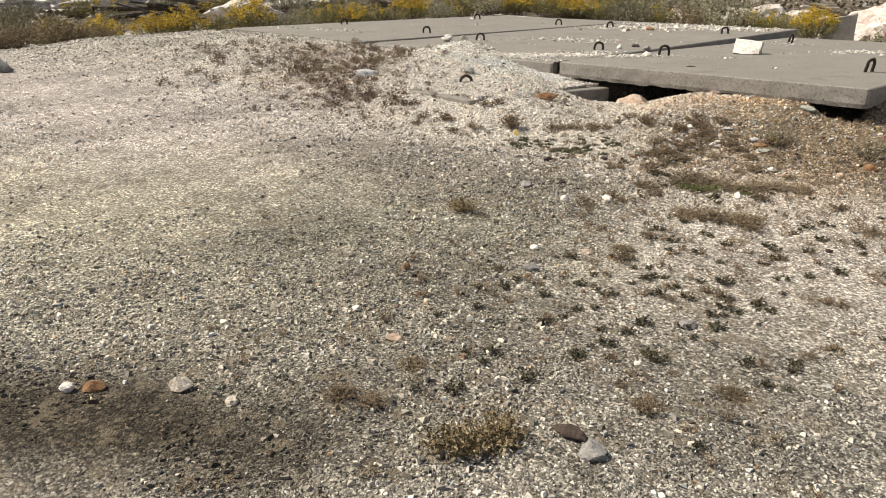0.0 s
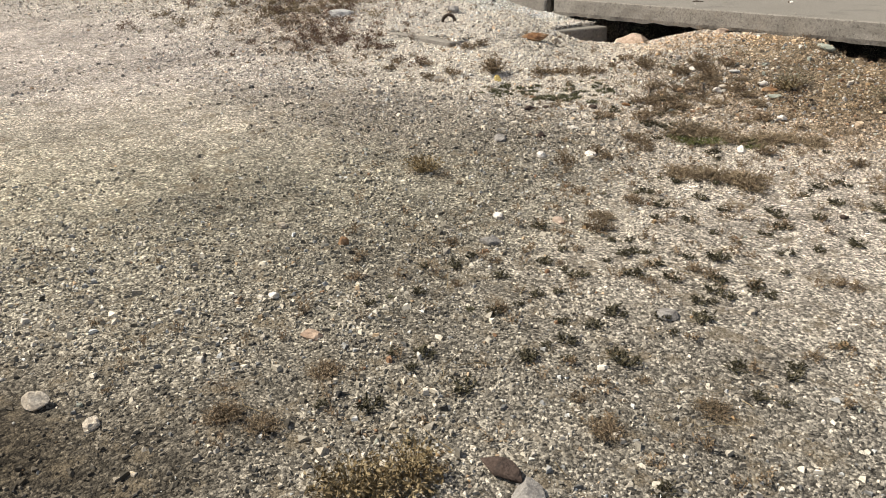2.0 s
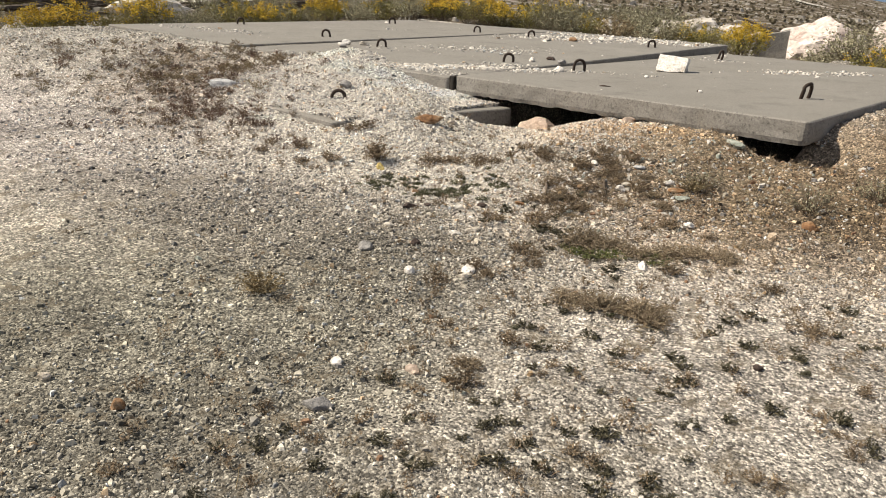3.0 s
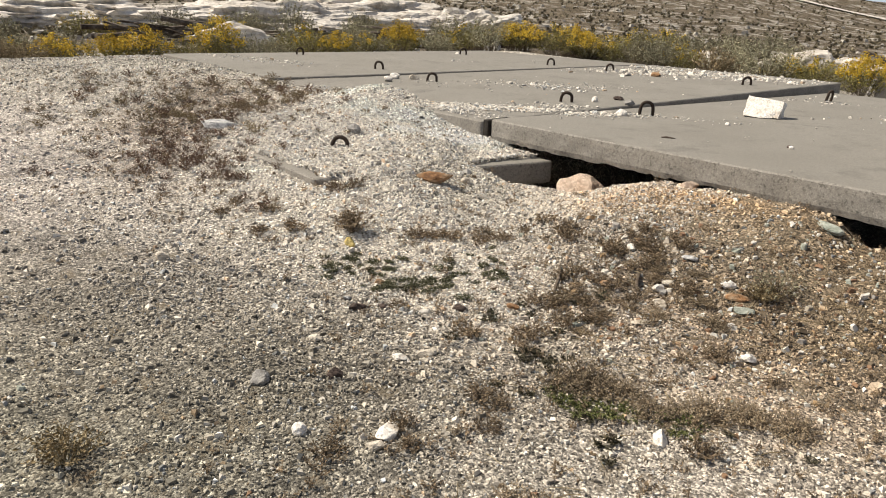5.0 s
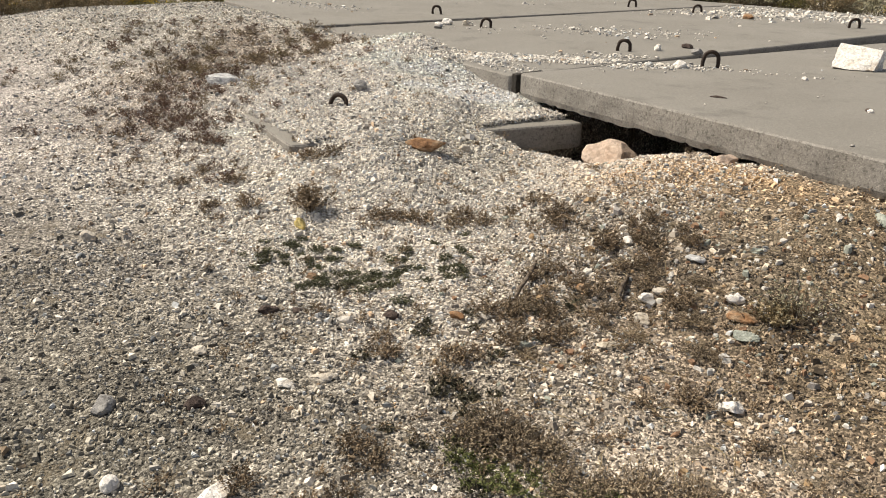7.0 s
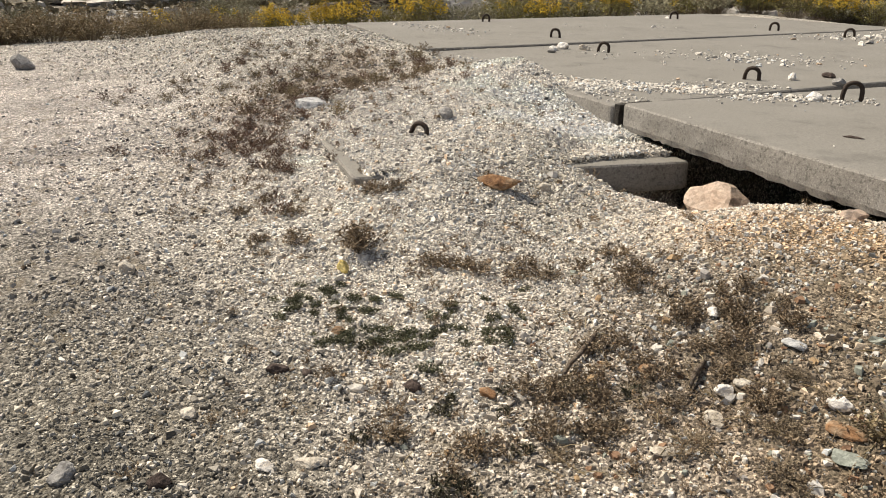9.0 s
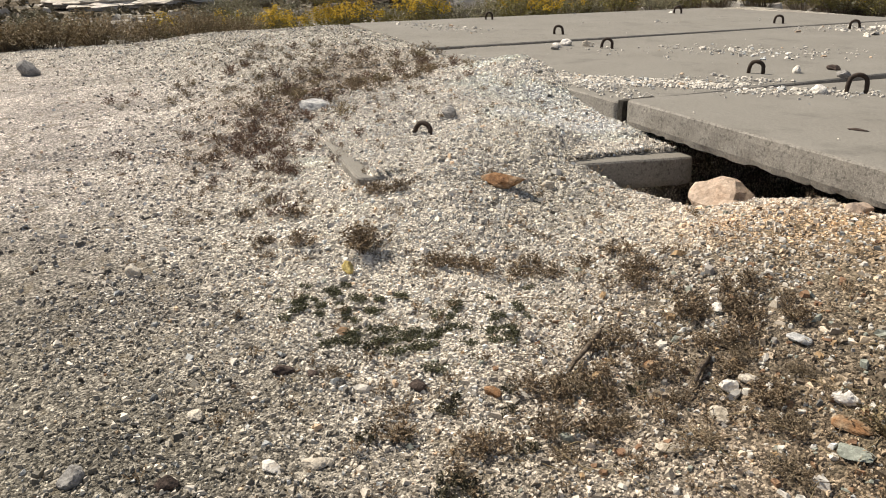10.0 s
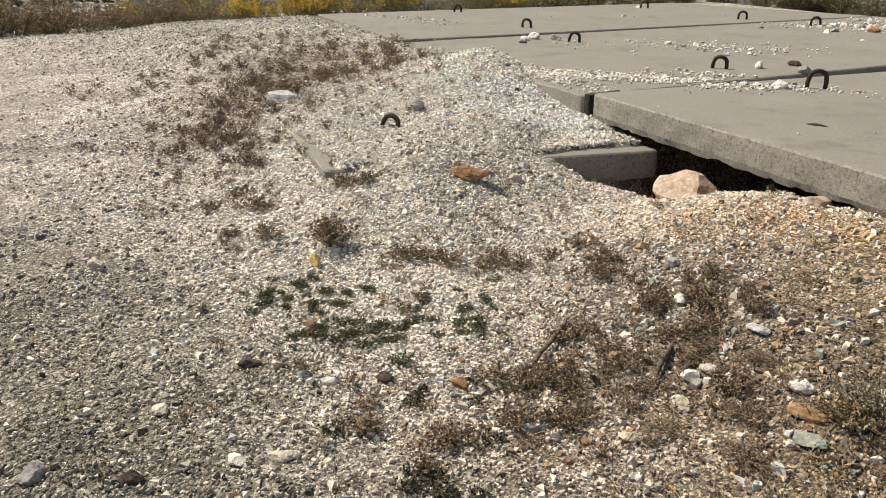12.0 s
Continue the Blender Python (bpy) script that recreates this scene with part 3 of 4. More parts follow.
put_rock(-2.34, 7.52, (0.20, 0.10, 0.06), GREEN_ROCK, "flat greenish rock under the slab's edge", 45, 150, tilt=18)
put_rock(-3.1, 6.72, (0.06, 0.05, 0.04), WHITE_ROCK, "white chip on brown earth", 46, 0)
put_rock(-9.3, 10.05, (0.17, 0.13, 0.10), WHITE_ROCK, "white rock lying on the concrete", 47, 0, 0.35, z=slab_top("middle", -9.3, 10.05))
put_rock(-9.05, 10.2, (0.15, 0.12, 0.10), CREAM_ROCK, "cream rock lying on the concrete", 48, 0, 0.35, z=slab_top("middle", -9.05, 10.2))
put_rock(-9.2, 9.85, (0.13, 0.1, 0.07), WHITE_ROCK, "white stone lying on the concrete", 49, 0, 0.35, z=slab_top("middle", -9.2, 9.85))
put_rock(-9.0, 9.7, (0.12, 0.09, 0.06), GREY_ROCK, "grey stone lying on the concrete", 50, 0, 0.35, z=slab_top("middle", -9.0, 9.7))
put_rock(-5.65, 10.45, (0.12, 0.09, 0.08), GREY_ROCK, "dark grey stone on the concrete", 51, 0, 0.35, z=slab_top("middle", -5.65, 10.45))
put_rock(-6.05, 10.35, (0.10, 0.08, 0.08), WHITE_ROCK, "white stone beside a lifting loop", 52, 0, 0.35, z=slab_top("middle", -6.05, 10.35))
put_rock(-6.0, 10.75, (0.13, 0.09, 0.06), DARK_ROCK, "dark stone on the concrete", 53, 0, 0.35, z=slab_top("middle", -6.0, 10.75))
put_rock(-5.2, 9.62, (0.14, 0.1, 0.09), WHITE_ROCK, "white stone at the foot of a lifting loop", 54, 0, 0.3, z=slab_top("front", -5.2, 9.62))
put_rock(-7.6, 14.1, (0.20, 0.15, 0.10), RUST_ROCK, "pinkish brown stone among rubble on concrete", 55, 0, 0.3, z=slab_top("middle", -7.6, 14.1))
put_rock(-4.05, 8.6, (0.12, 0.03, 0.02), DARK_ROCK, "dark wood splinter on the concrete", 56, 20, 0.3, z=slab_top("front", -4.05, 8.6))
put_rock(-3.2, 8.95, (0.04, 0.03, 0.03), WHITE_ROCK, "small white stone on the concrete", 57, 0, 0.3, z=slab_top("front", -3.2, 8.95))
put_rock(-3.23, 8.98, (0.05, 0.03, 0.025), DARK_ROCK, "small dark stone on the concrete", 58, 0, 0.3, z=slab_top("front", -3.23, 8.98))
put_rock(-4.2, 9.9, (0.05, 0.04, 0.035), WHITE_ROCK, "small white stone on the concrete", 59, 0, 0.3, z=slab_top("front", -4.2, 9.9))


put_rock(-4.79, 4.68, (0.09, 0.07, 0.07), CREAM_ROCK, "dull yellowish lump in grey gravel", 60, 30, 0.3)
put_rock(-3.46, 4.79, (0.075, 0.05, 0.04), CREAM_ROCK, "small yellowish flat stone in grey gravel", 61, 10)
put_rock(-3.13, 4.67, (0.07, 0.06, 0.05), DARK_ROCK, "small dark stone in grey gravel", 62, 70)
put_rock(-2.47, 6.64, (0.09, 0.06, 0.05), WHITE_ROCK, "white broken stone on rusty earth", 63, 40)
put_rock(-2.66, 6.33, (0.08, 0.06, 0.05), CREAM_ROCK, "cream broken stone on brown earth", 64, 15)
put_rock(-2.62, 6.08, (0.09, 0.06, 0.025), CREAM_ROCK, "flat pinkish stone among dry mats", 65, 60)
put_rock(-2.37, 6.56, (0.12, 0.08, 0.035), RUST_ROCK, "flat dark red stone on brown earth", 66, 25)
put_rock(-2.99, 6.32, (0.06, 0.05, 0.04), RUST_ROCK, "small rusty stone beside a stick", 67, 80)
put_rock(-3.14, 5.75, (0.07, 0.05, 0.03), RUST_ROCK, "small red-brown stone in white gravel", 68, 35)
put_rock(-3.50, 5.21, (0.055, 0.04, 0.022), DARK_ROCK, "small flat red-brown stone in gravel", 69, 5)
put_rock(-12.7, 3.85, (0.28, 0.2, 0.2), GREY_ROCK, "dark grey stone on pale flat ground", 70, 30, 0.35)
put_rock(-1.16, 4.58, (0.045, 0.04, 0.03), DARK_ROCK, "small black stone on white crust", 71, 0)
put_rock(-2.30, 3.18, (0.11, 0.09, 0.06), GREY_ROCK, "speckled grey stone in gravel", 72, 40)
put_rock(-2.22, 3.62, (0.07, 0.05, 0.04), PINK_ROCK, "tan stone in gravel", 73, 15)
put_rock(-1.33, 3.10, (0.10, 0.08, 0.03), GREY_ROCK, "flat grey stone in pale gravel", 74, 15)


def white_block():
    """A broken white block, two faces meeting at a worn corner."""
    bm = bmesh.new()
    bmesh.ops.create_cube(bm, size=1.0)
    bmesh.ops.subdivide_edges(bm, edges=bm.edges[:], cuts=7, use_grid_fill=True)
    for v in bm.verts:
        c = v.co
        big = max(abs(c.x), abs(c.y), abs(c.z))
        soft = c.normalized() * 0.62
        c = c.lerp(soft, 0.10)
        c *= 1 + 0.10 * noise.noise(c * 3.1) + 0.05 * noise.noise(c * 9)
        if c.z > 0.2:
            c.z -= 0.16 * (c.x + 0.5) * (c.z - 0.2) / 0.3
        c.y += 0.55 * (c.z + 0.5) * (0.5 - c.y)
        v.co = Vector((c.x * 0.36, c.y * 0.27, c.z * 0.22 + 0.10))
    me = bpy.data.meshes.new("stone_block")
    bm.to_mesh(me)
    bm.free()
    me.materials.append(WHITE_ROCK)
    ob = new("stone_block", me)
    ob.matrix_basis = pose(-4.33, 10.92, slab_top("front", -4.33, 10.92), -10, 0, 14)
    tagged(ob, "white broken stone block standing on the concrete slab", "stone block")


white_block()


def stick(points, rad, label, name="stick"):
    v, f = tube(points, rad, 7)
    tagged(new(name, mesh_from(name, v, f, [STICK], shade=True)), label, "stick")


z0 = ground_z(-3.17, 6.15)
stick([(-3.10, 6.02, z0 - 0.02), (-3.13, 6.08, z0 + 0.03), (-3.18, 6.16, z0 + 0.03), (-3.25, 6.26, z0 + 0.03), (-3.29, 6.31, z0 + 0.03)], [0.006, 0.009, 0.010, 0.011, 0.008], "short dark weathered stick in gravel")
z0 = ground_z(-2.85, 6.42)
stick([(-2.82, 6.36, z0 + 0.01), (-2.86, 6.42, z0 + 0.03), (-2.90, 6.5, z0 + 0.035)], [0.008, 0.011, 0.008], "short brown stick on brown earth")


# ---- loose gravel ----
def chip_field(name, pts, sizes, colour, seed, label, sink=0.25, sides=3, flat=1.0):
    """Thousands of flat-topped angular stone chips as one mesh, each open at its buried foot."""
    rng = np.random.RandomState(seed)
    n, k = len(pts), 2 * sides
    turn = np.arange(sides) * 2 * np.pi / sides + rng.normal(0, 0.30, (n, sides))
    wide = rng.uniform(0.75, 1.25, (n, sides))
    foot = np.stack([np.cos(turn) * wide, np.sin(turn) * wide, np.full((n, sides), -0.75)], -1)
    head = np.stack([np.cos(turn) * wide, np.sin(turn) * wide, np.zeros((n, sides))], -1)
    head[..., :2] *= rng.uniform(0.50, 0.85, (n, sides, 1))
    head[..., 2] = rng.uniform(0.35, 0.75, (n, 1)) + rng.normal(0, 0.13, (n, sides))
    v = np.concatenate([foot, head], 1)
    v *= np.stack([rng.uniform(0.85, 1.45, n), rng.uniform(0.65, 1.0, n), flat * rng.uniform(0.6, 1.1, n)], 1)[:, None] * sizes[:, None, None]
    a, b = rng.uniform(0, 2 * np.pi, n), rng.normal(0, 0.30, n)
    ca, sa, cb, sb = np.cos(a)[:, None], np.sin(a)[:, None], np.cos(b)[:, None], np.sin(b)[:, None]
    x, y, z = v[..., 0], v[..., 1], v[..., 2]
    y, z = y * cb - z * sb, y * sb + z * cb
    x, y = x * ca - y * sa, x * sa + y * ca
    v = np.stack([x, y, z], -1) + pts[:, None]
    v[..., 2] += (sizes * (0.5 - sink))[:, None]
    q = np.arange(sides)
    r = (q + 1) % sides
    walls = np.stack([q, r, r + sides, q + sides], 1).ravel()
    one = np.concatenate([walls, q + sides])
    starts = np.concatenate([np.arange(sides) * 4, [sides * 4]])
    loops = (one[None] + (np.arange(n) * k)[:, None]).ravel()
    begin = (starts[None] + (np.arange(n) * len(one))[:, None]).ravel()
    me = bpy.data.meshes.new(name)
    me.vertices.add(n * k)
    me.vertices.foreach_set("co", v.astype(np.float32).ravel())
    me.loops.add(len(loops))
    me.loops.foreach_set("vertex_index", loops.astype(np.int32))
    me.polygons.add(len(begin))
    me.polygons.foreach_set("loop_start", begin.astype(np.int32))
    me.polygons.foreach_set("use_smooth", [False] * len(begin))
    me.update(calc_edges=True)
    me.materials.append(CHIPS)
    at = me.color_attributes.new("soil", "FLOAT_COLOR", "POINT")
    at.data.foreach_set("color", np.repeat(np.c_[colour, np.ones(n)], k, 0).astype(np.float32).ravel())
    return tagged(new(name, me), label, "gravel", kind="stuff")


def stone_tones(soil, rng, lift=1.15, spread=0.66, white=0.14):
    """A colour for each chip: about the local earth's, some white, rusty or grey."""
    n = len(soil)
    c = soil * (lift * np.exp(rng.normal(-0.16, spread, n)))[:, None]
    pick = rng.uniform(0, 1, n)
    c = np.where((pick < 0.028)[:, None], c * (0.86, 0.70, 0.56), c)
    c = np.where(((pick > 0.05) & (pick < 0.13))[:, None], c.mean(1, keepdims=True) * (0.98, 1.0, 0.99), c)
    vivid = (soil.max(1) - soil.min(1)) / soil.max(1)
    pale = ((pick > 1 - white) * np.clip(1.25 - 1.4 * vivid, 0.1, 1.0) * np.clip((soil.mean(1) - 0.12) / 0.26, 0.08, 1.0) * rng.uniform(0.5, 1.0, n))[:, None]
    c = c * (1 - pale) + np.array((0.82, 0.765, 0.68)) * pale
    return np.maximum(c * np.minimum(1.0, 0.83 / c.max(1, keepdims=True)), 0.03)


def on_ground(x, y):
    """True where the open ground, not a slab, is on top."""
    ok = np.ones(x.shape, bool)
    for key in ("front", "middle", "rear"):
        ok &= inset(SLABS[key][0], x, y) < 0.03
    ok |= (height(x, y) > slab_top("middle", x, y) + 0.003) & (inset(SLABS["middle"][0], x, y) > 0)
    return ok & ~((inset(SLABS["sunken"][0], x, y) > 0) & (height(x, y) < slab_top("sunken", x, y) - 0.005))


def scatter(count, x0, x1, y0, y1, seed):
    rng = np.random.RandomState(seed)
    x, y = rng.uniform(x0, x1, count), rng.uniform(y0, y1, count)
    # leave thin where the earth is fine and bare
    thin = 0.80 * bell(x, y, -5.2, 2.3, 1.9, 1.1, 0.4) + 0.88 * bell(x, y, -10.5, 3.7, 4, 1.2) + 0.75 * bell(x, y, -2.45, 0.85, 0.8, 0.45, 0.9) + 0.55 * bell(x, y, -1.15, 4.4, 0.6, 0.9) + 0.45 * bell(x, y, -2.7, 6.6, 0.7, 0.45) + 0.55 * bell(x, y, -0.9, 3.2, 0.8, 1.2)
    patchy = 0.22 * np.clip(waves(x, y, 7.0, 45, 3) + 0.2, 0, 1.4) + 0.22 * np.clip(waves(x, y, 32.0, 47, 2), 0, 1.2)
    seen = (x < -0.25 - 0.06 * y) & (y > -0.22 * x)
    keep = seen & on_ground(x, y) & (rng.uniform(0, 1, count) > thin + patchy)
    x, y = x[keep], y[keep]
    return x, y, np.c_[x, y, height(x, y)], rng


GRAVEL = "crushed white, grey and tan gravel chips on the ground"
for count, box, med, spr, seed, sides in (
    (165000, (-4.8, -0.2, 0.6, 6.9), 0.0053, 0.50, 71, 3),
    (85000, (-8.4, -0.6, 0.9, 10.0), 0.0066, 0.48, 72, 3),
    (42000, (-16.5, -4.5, 1.0, 9.0), 0.0115, 0.5, 73, 3),
    (7000, (-8.0, -0.4, 0.7, 8.8), 0.0105, 0.36, 74, 5),
):
    x, y, pts, rng = scatter(count, *box, seed)
    size = np.clip(med * np.exp(rng.normal(0, spr, len(x))), 0.003, 0.034 if sides == 5 else 0.021)
    size = size * (1 - 0.42 * bell(x, y, -1.2, 4.3, 0.8, 1.1))
    clump = np.exp(0.24 * waves(x, y, 36.0, 46, 3))[:, None]
    chip_field("gravel", pts, size, stone_tones(soil_at(x, y) * clump, rng), seed, GRAVEL, sides=sides, flat=0.7 if sides == 5 else 1.0)


# clean white chips thick on the heap
x, y, pts, rng = scatter(105000, -7.3, -3.0, 5.2, 8.6, 78)
keep = rng.uniform(0, 1, len(x)) < np.clip(1.3 * bell(x, y, -5.6, 7.0, 1.6, 1.0), 0, 1) + 0.5 * bell(x, y, -3.9, 5.8, 0.7, 0.5)
x, y, pts = x[keep], y[keep], pts[keep]
size = np.clip(0.0057 * np.exp(rng.normal(0, 0.44, len(x))), 0.004, 0.022)
chip_field("gravel", pts, size, stone_tones(soil_at(x, y) * 0.4 + np.array((0.80, 0.755, 0.685)) * 0.6, rng, 1.12, 0.36, 0.4), 79, "clean white gravel chips heaped over a slab")


def coloured_rubble():
    """Broken stones of many colours over the brown and rusty earth."""
    rng = np.random.RandomState(76)
    spots = ((-2.5, 6.75, 0.65, 0.5, 1000), (-3.2, 7.2, 0.6, 0.35, 220), (-1.8, 7.2, 0.5, 0.4, 300), (-3.2, 6.1, 0.5, 0.35, 260), (-2.1, 5.9, 0.6, 0.3, 200), (-2.0, 3.2, 1.0, 1.4, 260), (-0.9, 8.6, 0.4, 0.8, 200), (-5.2, 6.6, 1.2, 0.8, 160))
    x = np.concatenate([rng.normal(cx, sx, n) for cx, cy, sx, sy, n in spots])
    y = np.concatenate([rng.normal(cy, sy, n) for cx, cy, sx, sy, n in spots])
    ok = on_ground(x, y)
    x, y = x[ok], y[ok]
    kinds = np.array(((0.62, 0.59, 0.54), (0.66, 0.62, 0.55), (0.27, 0.165, 0.10), (0.36, 0.25, 0.14), (0.33, 0.35, 0.30), (0.45, 0.40, 0.32), (0.30, 0.28, 0.26), (0.22, 0.13, 0.08)))
    soil = kinds[rng.choice(8, len(x), p=(0.24, 0.2, 0.12, 0.1, 0.1, 0.12, 0.07, 0.05))]
    size = np.clip(0.0085 * np.exp(rng.normal(0, 0.42, len(x))), 0.005, 0.026)
    chip_field("rubble", np.c_[x, y, height(x, y)], size, soil, 77, "broken stones of white, rust and green on brown earth", sides=5)


coloured_rubble()


def slab_gravel(key, spots, seed, label, colour=(0.60, 0.56, 0.50)):
    """Chips strewn on a slab in loose drifts: x, y, reach, reach, turn, count, size."""
    rng = np.random.RandomState(seed)
    allp, alls = [], []
    for cx, cy, sx, sy, turn, n, med in spots:
        u, v = rng.normal(0, sx, n), rng.normal(0, sy, n)
        x, y = cx + u * math.cos(turn) - v * math.sin(turn), cy + u * math.sin(turn) + v * math.cos(turn)
        ok = inset(SLABS[key][0], x, y) > 0.04
        x, y = x[ok], y[ok]
        allp.append(np.c_[x, y, slab_top(key, x, y) + 0.003])
        alls.append(np.clip(0.62 * med * np.exp(rng.normal(0, 0.45, len(x))), 0.004, 0.07))
    p, s = np.concatenate(allp), np.concatenate(alls)
    chip_field("gravel", p, s, stone_tones(np.tile(colour, (len(p), 1)), rng, 1.1, 0.25, 0.3), seed, label, sink=0.2, sides=5, flat=0.6)


slab_gravel("middle", (
    (-6.55, 8.75, 0.5, 0.10, 0.55, 2300, 0.016), (-6.0, 9.2, 0.4, 0.09, 0.6, 700, 0.017), (-7.2, 8.45, 0.7, 0.10, 3.1, 1500, 0.016), (-5.9, 9.7, 0.3, 0.1, 0.5, 120, 0.02),
    (-7.45, 11.3, 0.55, 0.3, 0.6, 260, 0.020), (-7.9, 14.6, 0.8, 0.35, 0.5, 420, 0.026), (-7.2, 15.3, 0.8, 0.4, 0.0, 420, 0.030), (-6.4, 15.5, 0.5, 0.3, 0.0, 140, 0.026),
    (-7.5, 12.5, 1.6, 2.2, 0.0, 60, 0.016), (-8.8, 10.0, 0.5, 0.15, 0.1, 30, 0.02), (-8.4, 15.7, 0.7, 0.25, 0.0, 160, 0.026)), 81, "white gravel strewn over the concrete slab")
slab_gravel("front", (
    (-5.35, 9.55, 0.3, 0.10, 0.6, 260, 0.018), (-5.45, 9.2, 0.2, 0.1, 0.9, 120, 0.016), (-4.75, 9.95, 0.3, 0.1, 0.3, 40, 0.015),
    (-3.0, 12.45, 0.45, 0.16, 0.85, 190, 0.022), (-4.6, 13.4, 0.3, 0.12, 0.2, 25, 0.018), (-5.1, 13.9, 0.12, 0.8, 0.0, 30, 0.02), (-3.6, 11, 1.0, 2.0, 0.0, 45, 0.010)), 82, "pale gravel strewn over the concrete slab")
slab_gravel("rear", ((-12.6, 9.8, 0.7, 0.18, 0.1, 160, 0.022), (-11.5, 12.5, 1.2, 2.2, 0.0, 30, 0.02), (-11.0, 12.9, 0.2, 0.1, 0.0, 5, 0.035)), 83, "a few pale chips on the concrete slab")


# ---- weeds ----
def blades(rng, stems, high, reach, thick, leaf, per_stem, droop=0.2, upright=0.5):
    """Stems as tapered three-sided shoots, leaves as small folded blades. Returns two vertex and face lists."""
    sv, sf, lv, lf = [], [], [], []
    for _ in range(stems):
        a = rng.uniform(0, 2 * math.pi)
        out = rng.random() ** 0.6 * reach
        tall = high * rng.uniform(0.55, 1.0) * (1 - 0.45 * (out / reach) ** 2)
        root = Vector((math.cos(a) * out * (1 - upright) * 0.5, math.sin(a) * out * (1 - upright) * 0.5, -0.01))
        tip = Vector((math.cos(a) * out, math.sin(a) * out, tall))
        mid = root.lerp(tip, 0.55) + Vector((rng.gauss(0, 0.06), rng.gauss(0, 0.06), 0.25)) * tall * (0.3 + droop)
        pts = [root, mid, mid.lerp(tip, 0.55), tip]
        side = Vector((-math.sin(a), math.cos(a), 0))
        base = len(sv)
        for i, p in enumerate(pts):
            w = thick * (1 - i / 4.0)
            sv += [p + side * w, p - side * w * 0.6 + Vector((0, 0, w)), p - side * w * 0.5 - Vector((0, 0, w))]
        for i in range(len(pts) - 1):
            for k in range(3):
                q = (k + 1) % 3
                sf.append((base + i * 3 + k, base + i * 3 + q, base + i * 3 + 3 + q, base + i * 3 + 3 + k))
        for _ in range(per_stem):
            t = rng.uniform(0.25, 1.05)
            p = root.lerp(mid, t * 2) if t < 0.5 else mid.lerp(tip, (t - 0.5) * 2)
            d = Vector((rng.gauss(0, 1), rng.gauss(0, 1), rng.gauss(0.35, 0.6))).normalized()
            ln = leaf * rng.uniform(0.6, 1.3)
            s = d.cross(Vector((rng.gauss(0, 1), rng.gauss(0, 1), rng.gauss(0, 1)))).normalized() * ln * 0.22
            n = d.cross(s).normalized() * ln * 0.09
            b = len(lv)
            lv += [p, p + d * ln * 0.5 + s + n, p + d * ln * 0.5 - s + n, p + d * ln]
            lf += [(b, b + 1, b + 3), (b, b + 3, b + 2)]
    return (sv, sf), (lv, lf)


def weed_kind(name, label, group, seed, stem_mat, leaf_mat, category="weed", **shape):
    """A weed with its stems and leaves, to be copied."""
    rng = random.Random(seed)
    (sv, sf), (lv, lf) = blades(rng, **shape)
    ob = new(name)
    tagged(ob, label, category, group)
    tagged(part("stem_tuft", mesh_from("stem_tuft", sv, sf, [stem_mat]), ob), kind="stuff")
    tagged(part("foliage", mesh_from("foliage", lv, lf, [leaf_mat]), ob), kind="stuff")
    return ob


def plant_out(kinds, places, seed, lo=0.8, hi=1.2, placed=False, lift=-0.004):
    """The first place of each kind takes the kind itself, the others copies."""
    rng = random.Random(seed)
    fresh = [] if placed else list(kinds)
    for x, y in places:
        k = rng.choice(kinds)
        s = rng.uniform(lo, hi)
        m = pose(x, y, ground_z(x, y) + lift, rng.uniform(-6, 6), rng.uniform(-6, 6), rng.uniform(0, 360))
        if fresh:
            ob = fresh.pop()
            ob.matrix_basis = m
        else:
            ob = copy_thing(k, m)
        ob.scale = (s, s, s * rng.uniform(0.85, 1.15))


def around(places, each, reach, seed):
    """Places strewn about given ones."""
    rng = random.Random(seed)
    return [(x + rng.gauss(0, reach), y + rng.gauss(0, reach)) for x, y in places for _ in range(each)]


DRY = dict(stems=46, high=0.075, reach=0.10, thick=0.0016, leaf=0.016, per_stem=9, droop=0.1)
greens = [weed_kind("green_weed", "low dull green weed growing in white gravel", "green weeds", 100 + i, TWIG, GREEN_LEAF, stems=30, high=0.042, reach=0.06, thick=0.0013, leaf=0.014, per_stem=10, droop=0.15) for i in range(2)]
plant_out(greens, around([(-4.1, 5.44), (-4.06, 5.36), (-3.93, 5.64), (-3.82, 5.48), (-3.67, 5.57), (-3.59, 5.64), (-3.69, 5.8), (-3.53, 5.76), (-3.59, 5.96), (-3.62, 6.13), (-3.5, 5.99), (-3.75, 5.52), (-3.98, 5.56), (-3.62, 5.7), (-4.2, 5.38), (-3.72, 5.42)], 5, 0.085, 4), 5, 0.4, 0.85)
browns = [weed_kind("dry_weed", "low dry brown weed growing in gravel", "dry weeds", 110 + i, TWIG, BROWN_LEAF, **DRY) for i in range(3)]
plant_out(browns, [(-4.14, 6.0), (-4.02, 6.15), (-3.96, 6.38), (-3.83, 6.4), (-3.79, 6.58), (-3.76, 6.74), (-5.01, 6.02), (-5.13, 5.57), (-4.86, 5.33), (-5.36, 5.33), (-5.45, 5.48), (-4.73, 5.49), (-4.1, 6.07), (-3.9, 6.3)], 6, 0.6, 1.05)
plant_out([weed_kind("dry_weed", "upright dry brown weed beside a yellow stone", "dry weeds", 117, TWIG, BROWN_LEAF, stems=60, high=0.19, reach=0.12, thick=0.002, leaf=0.022, per_stem=12, upright=0.8)], [(-4.46, 5.74), ], 7, 1, 1.1)
